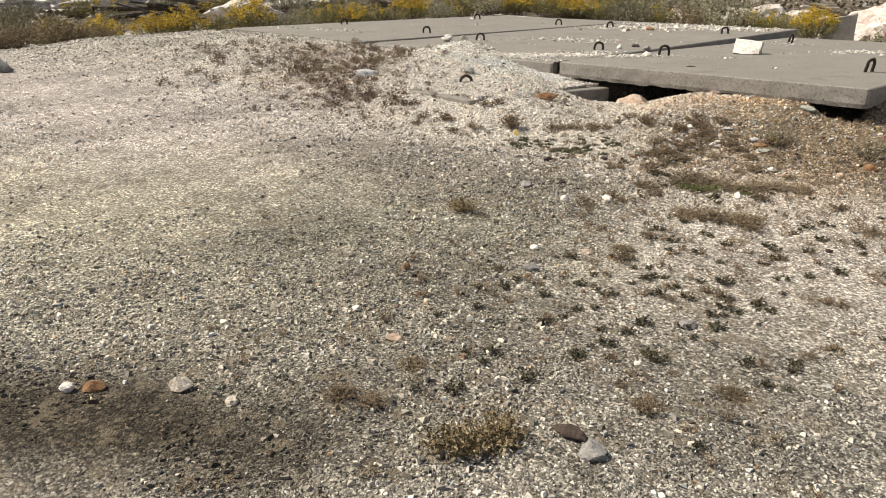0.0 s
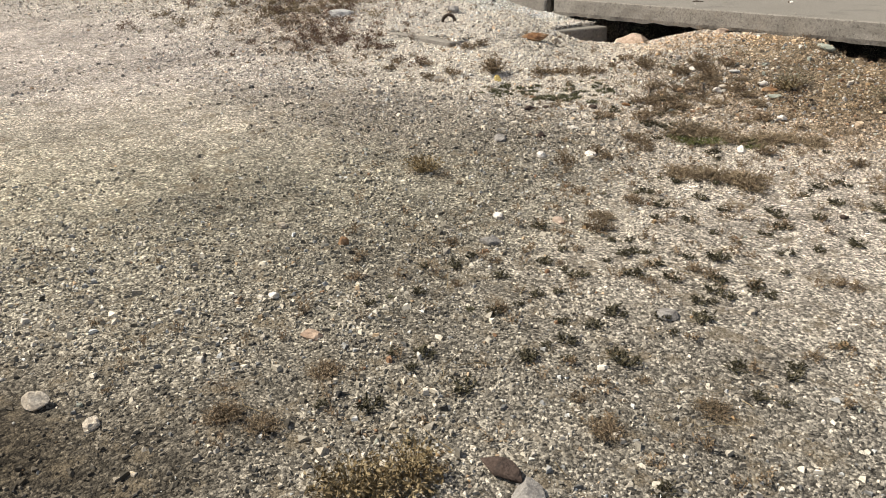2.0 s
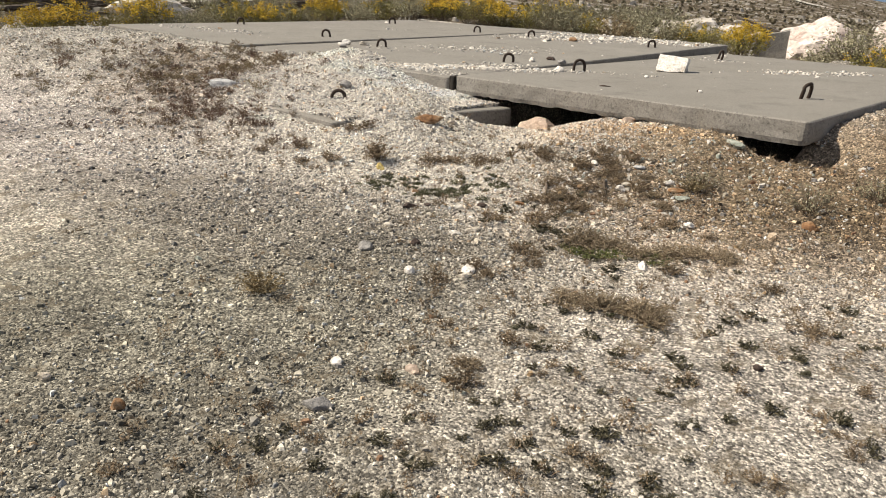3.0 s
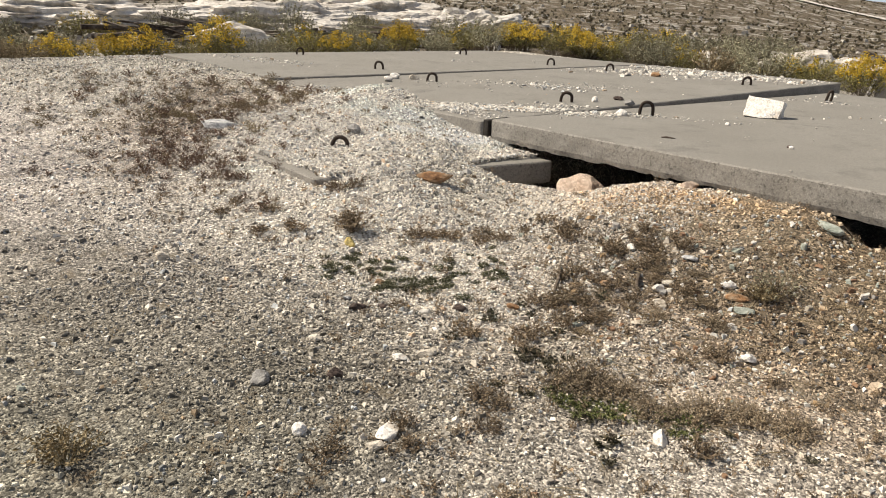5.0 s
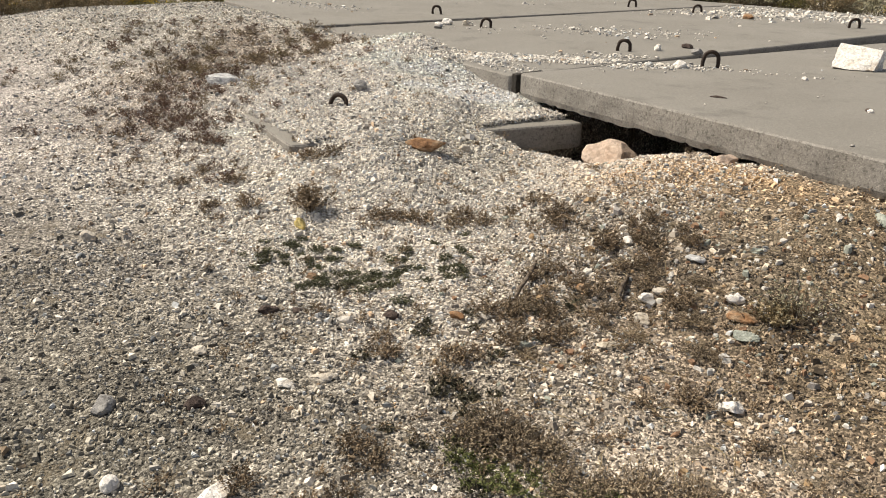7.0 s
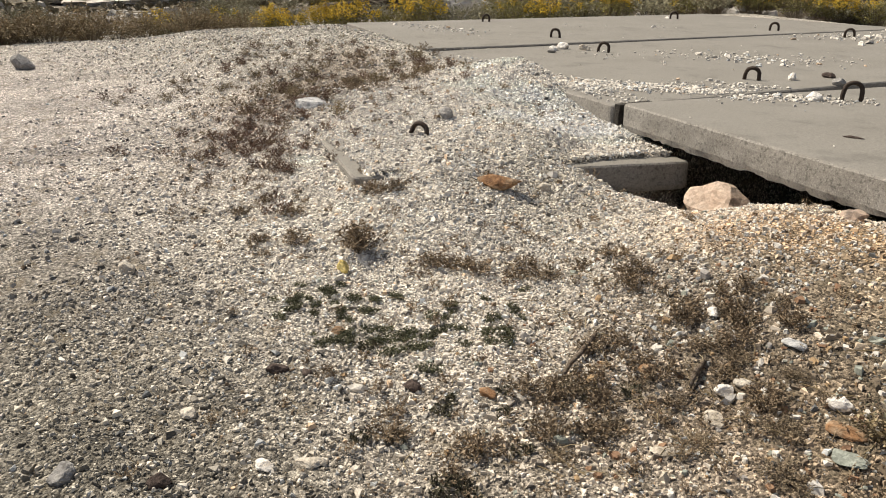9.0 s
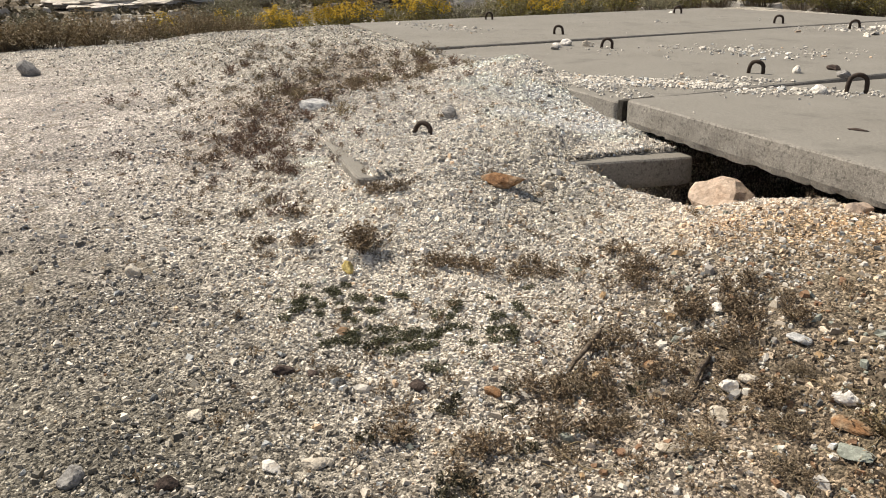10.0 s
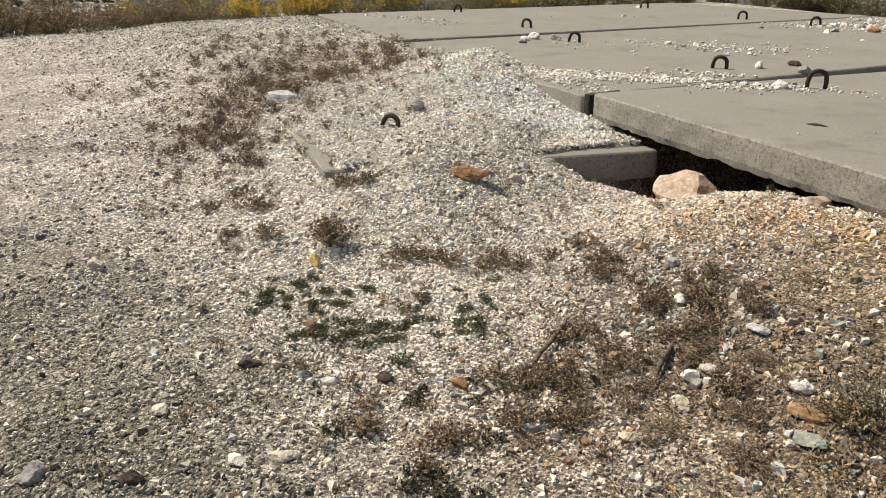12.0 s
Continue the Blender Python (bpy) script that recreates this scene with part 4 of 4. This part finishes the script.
reds = [weed_kind("red_weed", "red-brown dry weed on the gravel ridge", "red weeds", 120 + i, TWIG, RED_LEAF, stems=20, high=0.14, reach=0.15, thick=0.002, leaf=0.024, per_stem=9, upright=0.5) for i in range(3)]
plant_out(reds, around([(-6.52, 5.56), (-7.27, 5.57), (-6.71, 5.77), (-7.2, 5.3), (-6.85, 5.35), (-6.15, 5.49), (-5.89, 5.70), (-6.4, 5.7), (-6.9, 5.95), (-7.2, 6.1)], 8, 0.24, 8) + [(-5.76, 6.0), (-5.23, 5.44), (-5.05, 6.0), (-5.16, 5.52), (-5.45, 5.55)], 9, 0.3, 0.7)
mixed = [weed_kind("ridge_weed", "brown straw-like dry weed on the gravel ridge", "ridge weeds", 130 + i, TWIG, m, stems=22, high=0.17, reach=0.18, thick=0.002, leaf=0.027, per_stem=8, upright=0.6) for i, m in enumerate((BROWN_LEAF, RED_LEAF, STRAW))]
plant_out(mixed, around([(-7.11, 6.42), (-7.57, 6.88), (-8.23, 6.59), (-8.58, 7.53), (-9.06, 8.1), (-9.03, 6.33), (-9.7, 5.98), (-9.26, 7.27), (-9.9, 7.9), (-10.9, 7.34), (-7.6, 6.5), (-7.9, 7.05), (-8.57, 8.2), (-8.3, 7.0), (-10.3, 6.6), (-11.5, 7.2), (-8.6, 5.9)], 10, 0.48, 10), 11, 0.3, 0.75)
plant_out(browns, around([(-3.06, 6.8), (-3.1, 6.76), (-3.46, 6.72), (-3.01, 6.47), (-2.92, 6.46), (-2.92, 6.67), (-3.06, 6.0), (-3.24, 5.37), (-3.08, 5.9), (-2.86, 5.85), (-3.14, 6.29), (-3.02, 6.3), (-2.89, 6.28), (-2.99, 6.07), (-2.82, 5.53), (-2.74, 5.94), (-2.75, 6.1), (-2.68, 6.42), (-2.91, 6.83), (-3.2, 6.6)], 2, 0.07, 12), 13, 0.5, 1.0, placed=True)
plant_out(browns, [(-2.69, 4.65), (-2.71, 4.34), (-2.55, 4.57), (-2.54, 5.0), (-1.93, 6.05), (-1.36, 5.44), (-1.89, 5.34), (-1.11, 5.13), (-2.04, 4.05), (-2.36, 4.0), (-2.02, 1.96), (-2.03, 1.57), (-1.1, 2.34), (-0.92, 2.68), (-2.12, 3.78), (-3.46, 5.27), (-4.95, 6.11), (-2.02, 3.67), (-2.63, 4.99), (-2.45, 4.86), (-2.28, 5.93), (-2.2, 6.07)], 14, 0.45, 0.95, placed=True)
spread_rng = random.Random(31)
plant_out(browns + greens, [(spread_rng.uniform(-2.5, -0.7), spread_rng.uniform(2.2, 4.7)) for _ in range(34)], 32, 0.28, 0.55, placed=True)
rosettes = [weed_kind("rosette_weed", "flat dark olive rosette weed in white gravel", "rosette weeds", 180 + i, DARK_LEAF, DARK_LEAF, stems=16, high=0.016, reach=0.05, thick=0.0026, leaf=0.017, per_stem=6, droop=0.1) for i in range(2)]
rose_rng = random.Random(41)
plant_out(rosettes, [(-1.39, 4.12), (-1.36, 4.25), (-1.46, 4.42), (-1.72, 4.02), (-1.55, 3.95), (-1.25, 4.72), (-1.05, 4.75), (-1.92, 4.1), (-1.33, 3.07), (-1.3, 3.3), (-1.6, 3.35), (-1.1, 3.55)] + [(rose_rng.gauss(-1.45, 0.4), rose_rng.gauss(3.9, 0.8)) for _ in range(75)] + [(rose_rng.gauss(-1.6, 0.45), rose_rng.gauss(2.7, 0.5)) for _ in range(25)] + [(rose_rng.gauss(-2.9, 0.35), rose_rng.gauss(5.6, 0.3)) for _ in range(22)], 42, 0.5, 1.15, lift=0.007)
mats = [weed_kind("dry_bush", "low spreading dry brown bush in white gravel", "dry bushes", 140 + i, TWIG, MAT_LEAF, "bush", stems=170, high=0.085, reach=0.18, thick=0.002, leaf=0.014, per_stem=11, droop=0.1) for i in range(2)]
plant_out(mats, [(-2.51, 5.36), (-2.42, 5.41), (-2.30, 5.45), (-2.07, 4.60), (-1.92, 4.64), (-1.77, 4.70), (-1.68, 4.66), (-2.1, 5.43), (-1.87, 5.68), (-1.72, 5.73), (-1.99, 5.56)], 15, 0.65, 1.0)
plant_out(mats, [(-1.12, 2.34), (-0.93, 2.68), (-2.02, 1.96), (-2.03, 1.57), (-1.9, 1.62), (-2.06, 3.79), (-2.95, 6.25), (-2.8, 6.05), (-3.05, 6.03), (-2.6, 6.2), (-2.5, 6.45), (-2.85, 6.6), (-3.05, 6.75), (-2.65, 6.65), (-2.35, 6.3), (-2.75, 5.8)], 43, 0.32, 0.6, placed=True)
moss = [weed_kind("green_weed", "bright moss-green low weed at a dry bush's foot", "green weeds", 150, TWIG, GRASS_LEAF, stems=60, high=0.03, reach=0.11, thick=0.0014, leaf=0.013, per_stem=13)]
plant_out(moss, [(-2.33, 5.26), (-2.21, 5.34), (-2.28, 5.29), (-2.01, 5.43), (-2.42, 5.28)], 16, 0.8, 1.2)
straw = [weed_kind("straw_tuft", "pale dry straw tuft lying in gravel", "straw tufts", 160, STRAW, STRAW, "grass tuft", stems=90, high=0.10, reach=0.13, thick=0.0016, leaf=0.018, per_stem=6, droop=0.3)]
plant_out(straw, [(-1.47, 1.62), (-1.43, 1.70), (-1.41, 1.80), (-3.25, 3.67), (-2.28, 6.62)], 17, 0.8, 1.15)
tuft = [weed_kind("twig_bush", "grey tangle of bare dry twigs on brown earth", "twig bushes", 170, TWIG, SAGE_LEAF, "bush", stems=90, high=0.22, reach=0.24, thick=0.0022, leaf=0.02, per_stem=5, droop=0.2)]
plant_out(tuft, [(-2.24, 6.70), (-1.55, 6.76), (-1.2, 7.1)], 18, 0.7, 1.0)


def small_weeds():
    """Sprigs too many to count, strewn over the gravel."""
    rng = random.Random(19)
    n = np.random.RandomState(20)
    spots = []
    for cx, cy, sx, sy, k in ((-2.7, 6.6, 0.8, 0.6, 150), (-3.6, 5.9, 0.7, 0.5, 60), (-1.8, 4.9, 0.8, 0.7, 90), (-8.5, 6.8, 1.6, 0.7, 260), (-6.8, 5.5, 0.8, 0.4, 60), (-1.8, 3.0, 0.9, 1.2, 170), (-1.2, 5.6, 0.5, 0.7, 60), (-1.8, 7.2, 0.6, 0.4, 60), (-5.2, 5.4, 0.9, 0.4, 30), (-0.9, 8.2, 0.5, 0.8, 30), (-12, 6.5, 2.0, 0.8, 40)):
        spots += [(x, y) for x, y in zip(n.normal(cx, sx, k), n.normal(cy, sy, k))]
    av, af = [], []
    xs, ys = np.array([s[0] for s in spots]), np.array([s[1] for s in spots])
    ok = on_ground(xs, ys)
    for x, y, good in zip(xs, ys, ok):
        if not good:
            continue
        (sv, sf), (lv, lf) = blades(rng, stems=rng.randint(5, 9), high=rng.uniform(0.025, 0.07), reach=rng.uniform(0.03, 0.07), thick=0.0014, leaf=0.013, per_stem=7)
        o = Vector((x, y, ground_z(x, y)))
        for v, f in ((sv, sf), (lv, lf)):
            b = len(av)
            av += [p + o for p in v]
            af += [tuple(i + b for i in q) for q in f]
    tagged(new("small_weeds", mesh_from("small_weeds", av, af, [BROWN_LEAF])), "tiny dry brown weed sprigs strewn over the gravel", "weeds", kind="stuff")


small_weeds()


def dead_stalks():
    """Thin dead stems lying about on the earth and between the weeds."""
    rng = random.Random(61)
    av, af = [], []
    for cx, cy, sx, sy, count in ((-2.55, 6.5, 0.6, 0.4, 150), (-2.05, 5.7, 0.5, 0.35, 70), (-1.75, 4.65, 0.35, 0.2, 60), (-3.2, 6.0, 0.4, 0.3, 30), (-1.6, 3.0, 0.7, 0.8, 50), (-1.6, 6.8, 0.4, 0.3, 60)):
        for _ in range(count):
            x, y, a = rng.gauss(cx, sx), rng.gauss(cy, sy), rng.uniform(0, 2 * math.pi)
            ln, rise = rng.uniform(0.04, 0.16), rng.uniform(0.0, 0.04)
            if not bool(on_ground(np.array([x]), np.array([y]))[0]):
                continue
            d = Vector((math.cos(a), math.sin(a), 0)) * ln
            o = Vector((x, y, ground_z(x, y) + 0.008))
            bend = Vector((-d.y, d.x, 0)) * rng.gauss(0, 0.12)
            v, f = tube([o, o + d * 0.5 + bend + Vector((0, 0, rise * 0.7)), o + d + Vector((0, 0, rise))], [0.0016, 0.0014, 0.0008], 4)
            b = len(av)
            av += v
            af += [tuple(i + b for i in q) for q in f]
    tagged(new("dead_stalks", mesh_from("dead_stalks", av, af, [STRAW])), "thin pale dead stalks lying among weeds", "stalks", kind="stuff")


dead_stalks()


# ---- shrubs at the edge of the yard ----
def shrub_kind(name, label, group, seed, high, wide, stems, leaf_mat, flowers=0.0, leaf=0.06, per_stem=17):
    rng = random.Random(seed)
    (sv, sf), (lv, lf) = blades(rng, stems=stems, high=high, reach=wide, thick=0.005, leaf=leaf, per_stem=per_stem, droop=0.0, upright=0.35)
    ob = new(name)
    tagged(ob, label, "shrub", group)
    tagged(part("stem_tuft", mesh_from("stem_tuft", sv, sf, [TWIG]), ob), kind="stuff")
    tagged(part("foliage", mesh_from("foliage", lv, lf, [leaf_mat]), ob), kind="stuff")
    if flowers:
        fv, ff = [], []
        for i in range(stems):
            if rng.random() > flowers:
                continue
            tip = sv[i * 12 + 9]
            if tip.z < high * 0.5:
                continue
            for _ in range(20):
                p = tip + Vector((rng.gauss(0, 0.05), rng.gauss(0, 0.05), rng.gauss(-0.02, 0.05)))
                s = rng.uniform(0.014, 0.027)
                b = len(fv)
                up = Vector((rng.gauss(0, 0.5), rng.gauss(0, 0.5), 1)).normalized()
                u = up.orthogonal().normalized() * s
                w = up.cross(u).normalized() * s
                fv += [p + u, p + w, p - u, p - w, p + up * s * 0.9]
                ff += [(b, b + 1, b + 4), (b + 1, b + 2, b + 4), (b + 2, b + 3, b + 4), (b + 3, b, b + 4)]
        tagged(part("bloom", mesh_from("bloom", fv, ff, [FLOWER]), ob, "yellow flower heads"), kind="stuff")
    return ob


SHRUBS = "shrubs along the yard's edge"
bloom = [shrub_kind("flowering_shrub", "rounded green shrub covered with yellow flowers", SHRUBS, 200 + i, 0.95, 0.68, 105, OLIVE_LEAF, f) for i, f in enumerate((1.0, 0.6))]
half = [shrub_kind("flowering_shrub", "olive green shrub with a few yellow flowers", SHRUBS, 210, 0.85, 0.75, 105, OLIVE_LEAF, 0.12)]
sage = [shrub_kind("sage_shrub", "grey-green sagebrush with thin twigs", SHRUBS, 220 + i, h, w, 105, SAGE_LEAF) for i, (h, w) in enumerate(((0.9, 0.8), (0.7, 0.85), (1.05, 0.7)))]
tan = [shrub_kind("dry_shrub", "tan brown dry shrub of upright stems", SHRUBS, 230, 0.75, 0.7, 105, TAN_LEAF)]


def polar(az, r):
    return (-1 + r * math.cos(radians(az)), 3 + r * math.sin(radians(az)))


plant_out(bloom, [polar(a, r) for a, r in ((157.6, 20.2), (159.6, 20.5), (152.8, 19.8), (139.5, 20.2), (130.6, 20.6), (131.4, 21.3), (126.0, 20.4), (126.9, 20.9), (107.6, 17.6), (163.3, 21.0), (171.0, 21.5), (144.3, 20.4))], 21, 0.8, 1.1)
plant_out(half, [polar(a, r) for a, r in ((155.0, 20.6), (146.5, 20.3), (134.6, 20.8), (128.2, 20.2), (124.0, 20.6), (112.3, 19.6), (110.4, 19.2), (119.5, 20.4), (166.5, 20.8), (98.5, 15.8), (96.0, 14.6), (142.0, 21.0))], 22, 0.75, 1.1)
band = random.Random(23)
plant_out(sage, [polar(band.uniform(92, 186), band.uniform(20.3, 25.5)) for _ in range(50)] + [polar(a, r) for a, r in ((122.3, 19.9), (121.0, 19.7), (137.2, 20.0), (148.5, 19.9), (150.5, 20.1), (133.0, 20.2), (113.8, 19.2), (100.2, 16.6), (101.6, 17.2), (98.0, 16.8), (95.4, 15.4))], 24, 0.7, 1.15)
plant_out(tan, [polar(a, r) for a, r in ((176, 15.6), (178, 15.9), (173.8, 16.0), (181, 15.4), (184, 15.2), (170.5, 16.6), (168, 17.2), (164.8, 18.0), (179.5, 17.0), (175, 17.4), (95.5, 13.2), (117.2, 20.2), (177.2, 15.4), (179, 15.5), (180.2, 16), (182.4, 15.3), (183, 16.4), (185.5, 15), (187, 15.5), (172.2, 16.2), (166.4, 17.5))], 25, 0.7, 1.0)


plant_out(half + sage, [polar(band.uniform(108, 170), band.uniform(28, 44)) for _ in range(26)], 26, 1.0, 1.7, placed=True)


# ---- rubble, timber and rocks beyond ----
def far_rock(az, r, size, mat, label, seed, sink=0.15, cuts=7, turn=None, name="boulder"):
    x, y = polar(az, r)
    ob = new(name, rock_mesh(name, size, mat, seed, 5 if name == "rock_outcrop" else 4, cuts, 0.34 if name == "rock_outcrop" else 0.2))
    ob.matrix_basis = pose(x, y, ground_z(x, y) + size[2] * (0.5 - sink), 0, 0, az - 90 if turn is None else turn)
    tagged(ob, label, "boulder" if name == "boulder" else "outcrop")


far_rock(103.2, 21.5, (1.7, 1.1, 1.35), PINK_OUTCROP, "pinkish white boulder beyond the slabs", 301, 0.15, 10)
far_rock(96.2, 22.5, (2.0, 1.4, 1.5), PINK_OUTCROP, "large whitish boulder behind shrubs", 302, 0.15, 10)
far_rock(111.4, 25.0, (1.9, 1.0, 0.85), OUTCROP, "white boulder among shrubs", 303, 0.1)
far_rock(108.8, 25.5, (1.0, 0.8, 0.7), OUTCROP, "pale broken boulder among shrubs", 304, 0.1)
far_rock(107.3, 24.8, (0.8, 0.7, 0.5), OUTCROP, "pale broken boulder beside a wall", 305, 0.1)
far_rock(118.0, 23.5, (0.9, 0.8, 0.65), OUTCROP, "pale boulder beside fallen timber", 306, 0.1)
far_rock(148.5, 43.0, (9.0, 5.0, 1.8), OUTCROP, "broad white rock outcrop on the hillside", 307, 0.25, 6, name="rock_outcrop")
far_rock(138.8, 44.0, (7.0, 4.0, 1.4), OUTCROP, "white rock ledge on the hillside", 308, 0.25, 6, name="rock_outcrop")
far_rock(156.5, 44.0, (8.0, 5.0, 1.8), OUTCROP, "white weathered rock outcrop on the hillside", 309, 0.25, 6, name="rock_outcrop")
far_rock(143.5, 52.0, (9.0, 5.0, 1.8), OUTCROP, "high white rock outcrop on the hillside", 310, 0.25, 6, name="rock_outcrop")
far_rock(134.2, 44.0, (3.6, 2.4, 1.7), OUTCROP, "small white rock ledge on the hillside", 311, 0.25, 6, name="rock_outcrop")
far_rock(164.0, 46.0, (9.0, 5.0, 1.7), OUTCROP, "white rock outcrop above the shrubs", 312, 0.25, 6, name="rock_outcrop")
far_rock(151.6, 27.0, (2.2, 1.4, 0.9), OUTCROP, "white rock between yellow shrubs", 313, 0.15)
far_rock(172.0, 44.0, (9.0, 5.0, 1.5), OUTCROP, "white rock outcrop above the brown shrubs", 314, 0.25, 6, name="rock_outcrop")


def concrete_wall():
    """A low broken wall of grey concrete beside the pinkish boulder."""
    bm = bmesh.new()
    bmesh.ops.create_cube(bm, size=1.0)
    bmesh.ops.subdivide_edges(bm, edges=bm.edges[:], cuts=5, use_grid_fill=True)
    for v in bm.verts:
        v.co.x, v.co.y, v.co.z = v.co.x * 0.75, v.co.y * 0.3, v.co.z * 0.85
        v.co += Vector((0.02 * noise.noise(v.co * 5), 0.02 * noise.noise(v.co * 4 + Vector((9, 0, 0))), 0.03 * noise.noise(v.co * 6)))
        if v.co.z > 0.2:
            v.co.z += 0.25 * v.co.x
    me = bpy.data.meshes.new("concrete_stub")
    bm.to_mesh(me)
    bm.free()
    me.materials.append(AGGREGATE)
    x, y = polar(105.9, 19.8)
    ob = new("concrete_stub", me)
    ob.matrix_basis = pose(x, y, ground_z(x, y) + 0.36, 0, 0, 20)
    tagged(ob, "short broken grey concrete wall beside a boulder", "wall stub")


concrete_wall()


def timber_pile(az, r, count, length, seed, label):
    rng = random.Random(seed)
    x, y = polar(az, r)
    base = new("timber_pile")
    base.matrix_basis = pose(x, y, ground_z(x, y))
    tagged(base, label, "timber pile", "fallen timber")
    for i in range(count):
        a = radians(az - 90 + rng.gauss(0, 28))
        ln = length * rng.uniform(0.4, 1.0)
        c = Vector((rng.gauss(0, length * 0.28), rng.gauss(0, 0.5), 0.08 + 0.6 * rng.random() ** 2))
        d = Vector((math.cos(a), math.sin(a), rng.gauss(0, 0.12))) * ln / 2
        if rng.random() < 0.5:
            v, f = tube([c - d, c - d * 0.3 + Vector((0, 0, 0.03)), c + d * 0.4, c + d], [0.10, 0.11, 0.09, 0.07], 7)
        else:
            s = Vector((-math.sin(a), math.cos(a), 0)) * 0.12
            t = Vector((0, 0, 0.035))
            v = [c - d - s - t, c + d - s - t, c + d + s - t, c - d + s - t, c - d - s + t, c + d * 0.97 - s + t, c + d * 1.02 + s + t, c - d * 0.95 + s + t]
            f = [(3, 2, 1, 0), (4, 5, 6, 7), (0, 1, 5, 4), (1, 2, 6, 5), (2, 3, 7, 6), (3, 0, 4, 7)]
        part("log" if len(v) > 8 else "plank", mesh_from("beam", v, f, [TIMBER]), base)


timber_pile(124.6, 25.5, 12, 2.6, 401, "heap of dark weathered planks and logs behind shrubs")
timber_pile(120.2, 24.5, 9, 3.4, 402, "fallen grey timbers slanting down a bank")
timber_pile(155.5, 31.0, 16, 5.0, 403, "long heap of dark weathered boards below white rock")
timber_pile(148.0, 31.5, 14, 5.0, 404, "scattered dark boards below white rock")
timber_pile(140.5, 32.0, 14, 4.0, 405, "collapsed dark boards on the slope")
timber_pile(133.4, 32.0, 12, 4.0, 406, "dark broken timber on the slope")
timber_pile(107.2, 27.0, 8, 2.0, 407, "dark broken boards beside pale boulders")


def hill_scrub():
    """Low scrub over the far hillside, clumps of short blades."""
    rng = np.random.RandomState(51)
    n = 8000
    r = 36 + 190 * rng.uniform(0, 1, n) ** 1.5
    az = np.radians(rng.uniform(90, 190, n))
    x, y = -1 + r * np.cos(az), 3 + r * np.sin(az)
    z = height(x, y)
    size = rng.uniform(0.12, 0.34, n) * (1 + r / 260)
    k = 8
    a, e = rng.uniform(0, 2 * np.pi, (n, k)), rng.uniform(0.15, 1.4, (n, k))
    d = np.stack([np.cos(a) * np.cos(e), np.sin(a) * np.cos(e), np.sin(e)], -1) * size[:, None, None] * rng.uniform(0.6, 1.1, (n, k, 1))
    side = np.stack([-np.sin(a), np.cos(a), rng.normal(0, 0.4, (n, k))], -1) * (size[:, None, None] * 0.42)
    o = np.stack([x, y, z], -1)[:, None]
    verts = np.stack([o + d * 0.15 + side * 0, o + d * 0.7 + side, o + d, o + d * 0.7 - side], 2).reshape(-1, 3)
    faces = np.arange(n * k * 4).reshape(-1, 4)
    tagged(new("hillside_scrub", mesh_from("hillside_scrub", verts.tolist(), faces.tolist(), [SCRUB])), "dark low scrub dotted over the far hillside", "scrub", kind="stuff")
    n = 1700
    r = 27 + 120 * rng.uniform(0, 1, n) ** 1.6
    az = np.radians(rng.uniform(92, 188, n))
    x, y = -1 + r * np.cos(az), 3 + r * np.sin(az)
    s = np.clip(0.10 * np.exp(rng.normal(0, 0.5, n)) * (1 + r / 90), 0.05, 0.34)
    chip_field("hillside_rubble", np.c_[x, y, height(x, y)], s, np.tile((0.42, 0.39, 0.34), (n, 1)), 52, "pale broken rubble strewn over the hillside", sides=5)


SCRUB = plant_material("hill_scrub", (0.0, (0.108, 0.092, 0.062)), (0.6, (0.192, 0.166, 0.113)), (1.0, (0.288, 0.252, 0.174)))
hill_scrub()


def track(name, a0, a1, k0, k1, width, label):
    """A pale dirt track running across the hillside, laid just over the ground."""
    verts, faces = [], []
    n = 60
    for i in range(n + 1):
        t = i / n
        az, r = a0 + (a1 - a0) * t, k0 + (k1 - k0) * t
        for w in (-0.5, 0.5):
            x, y = polar(az, r + w * width)
            verts.append((x, y, ground_z(x, y) + 0.25))
        if i:
            b = 2 * i
            faces.append((b - 2, b - 1, b + 1, b))
    tagged(new(name, mesh_from(name, verts, faces, [OUTCROP])), label, "track", kind="structure")


track("track_1", 132, 99, 205, 165, 4.0, "pale dirt track crossing the far hillside")
track("track_2", 113, 98, 215, 205, 3.5, "upper pale dirt track near the hill's crest")


def far_mountain():
    m = Mat("hazy_mountain", 1.0, 0.0)
    # the distance haze is painted in as this blue-grey colour
    m.colour(m.ramp(m.noise(0.004, 5), (0.3, (0.105, 0.165, 0.25)), (0.7, (0.15, 0.205, 0.30))))
    verts, faces = [], []
    n = 120
    for i in range(n + 1):
        az = 60 + 80 * i / n
        el = -0.75 + 0.62 * math.exp(-((az - 103) / 2.6) ** 2) + 0.35 * math.exp(-((az - 95) / 6) ** 2) + 0.06 * noise.noise(Vector((az * 0.8, 0, 0)))
        for r, z in ((3300, -260), (3450, 1.3 + 3450 * math.tan(radians(el)) * 0.5 - 60), (3560, 1.3 + 3560 * math.tan(radians(el))), (3700, -260)):
            x, y = polar(az, r)
            verts.append((x, y, z))
        if i:
            b = 4 * i
            for k in range(3):
                faces.append((b - 4 + k, b - 3 + k, b + 1 + k, b + k))
    tagged(new("backdrop", mesh_from("backdrop", verts, faces, [m.m], shade=True)), "hazy blue mountain on the horizon", "mountain", kind="structure")


far_mountain()
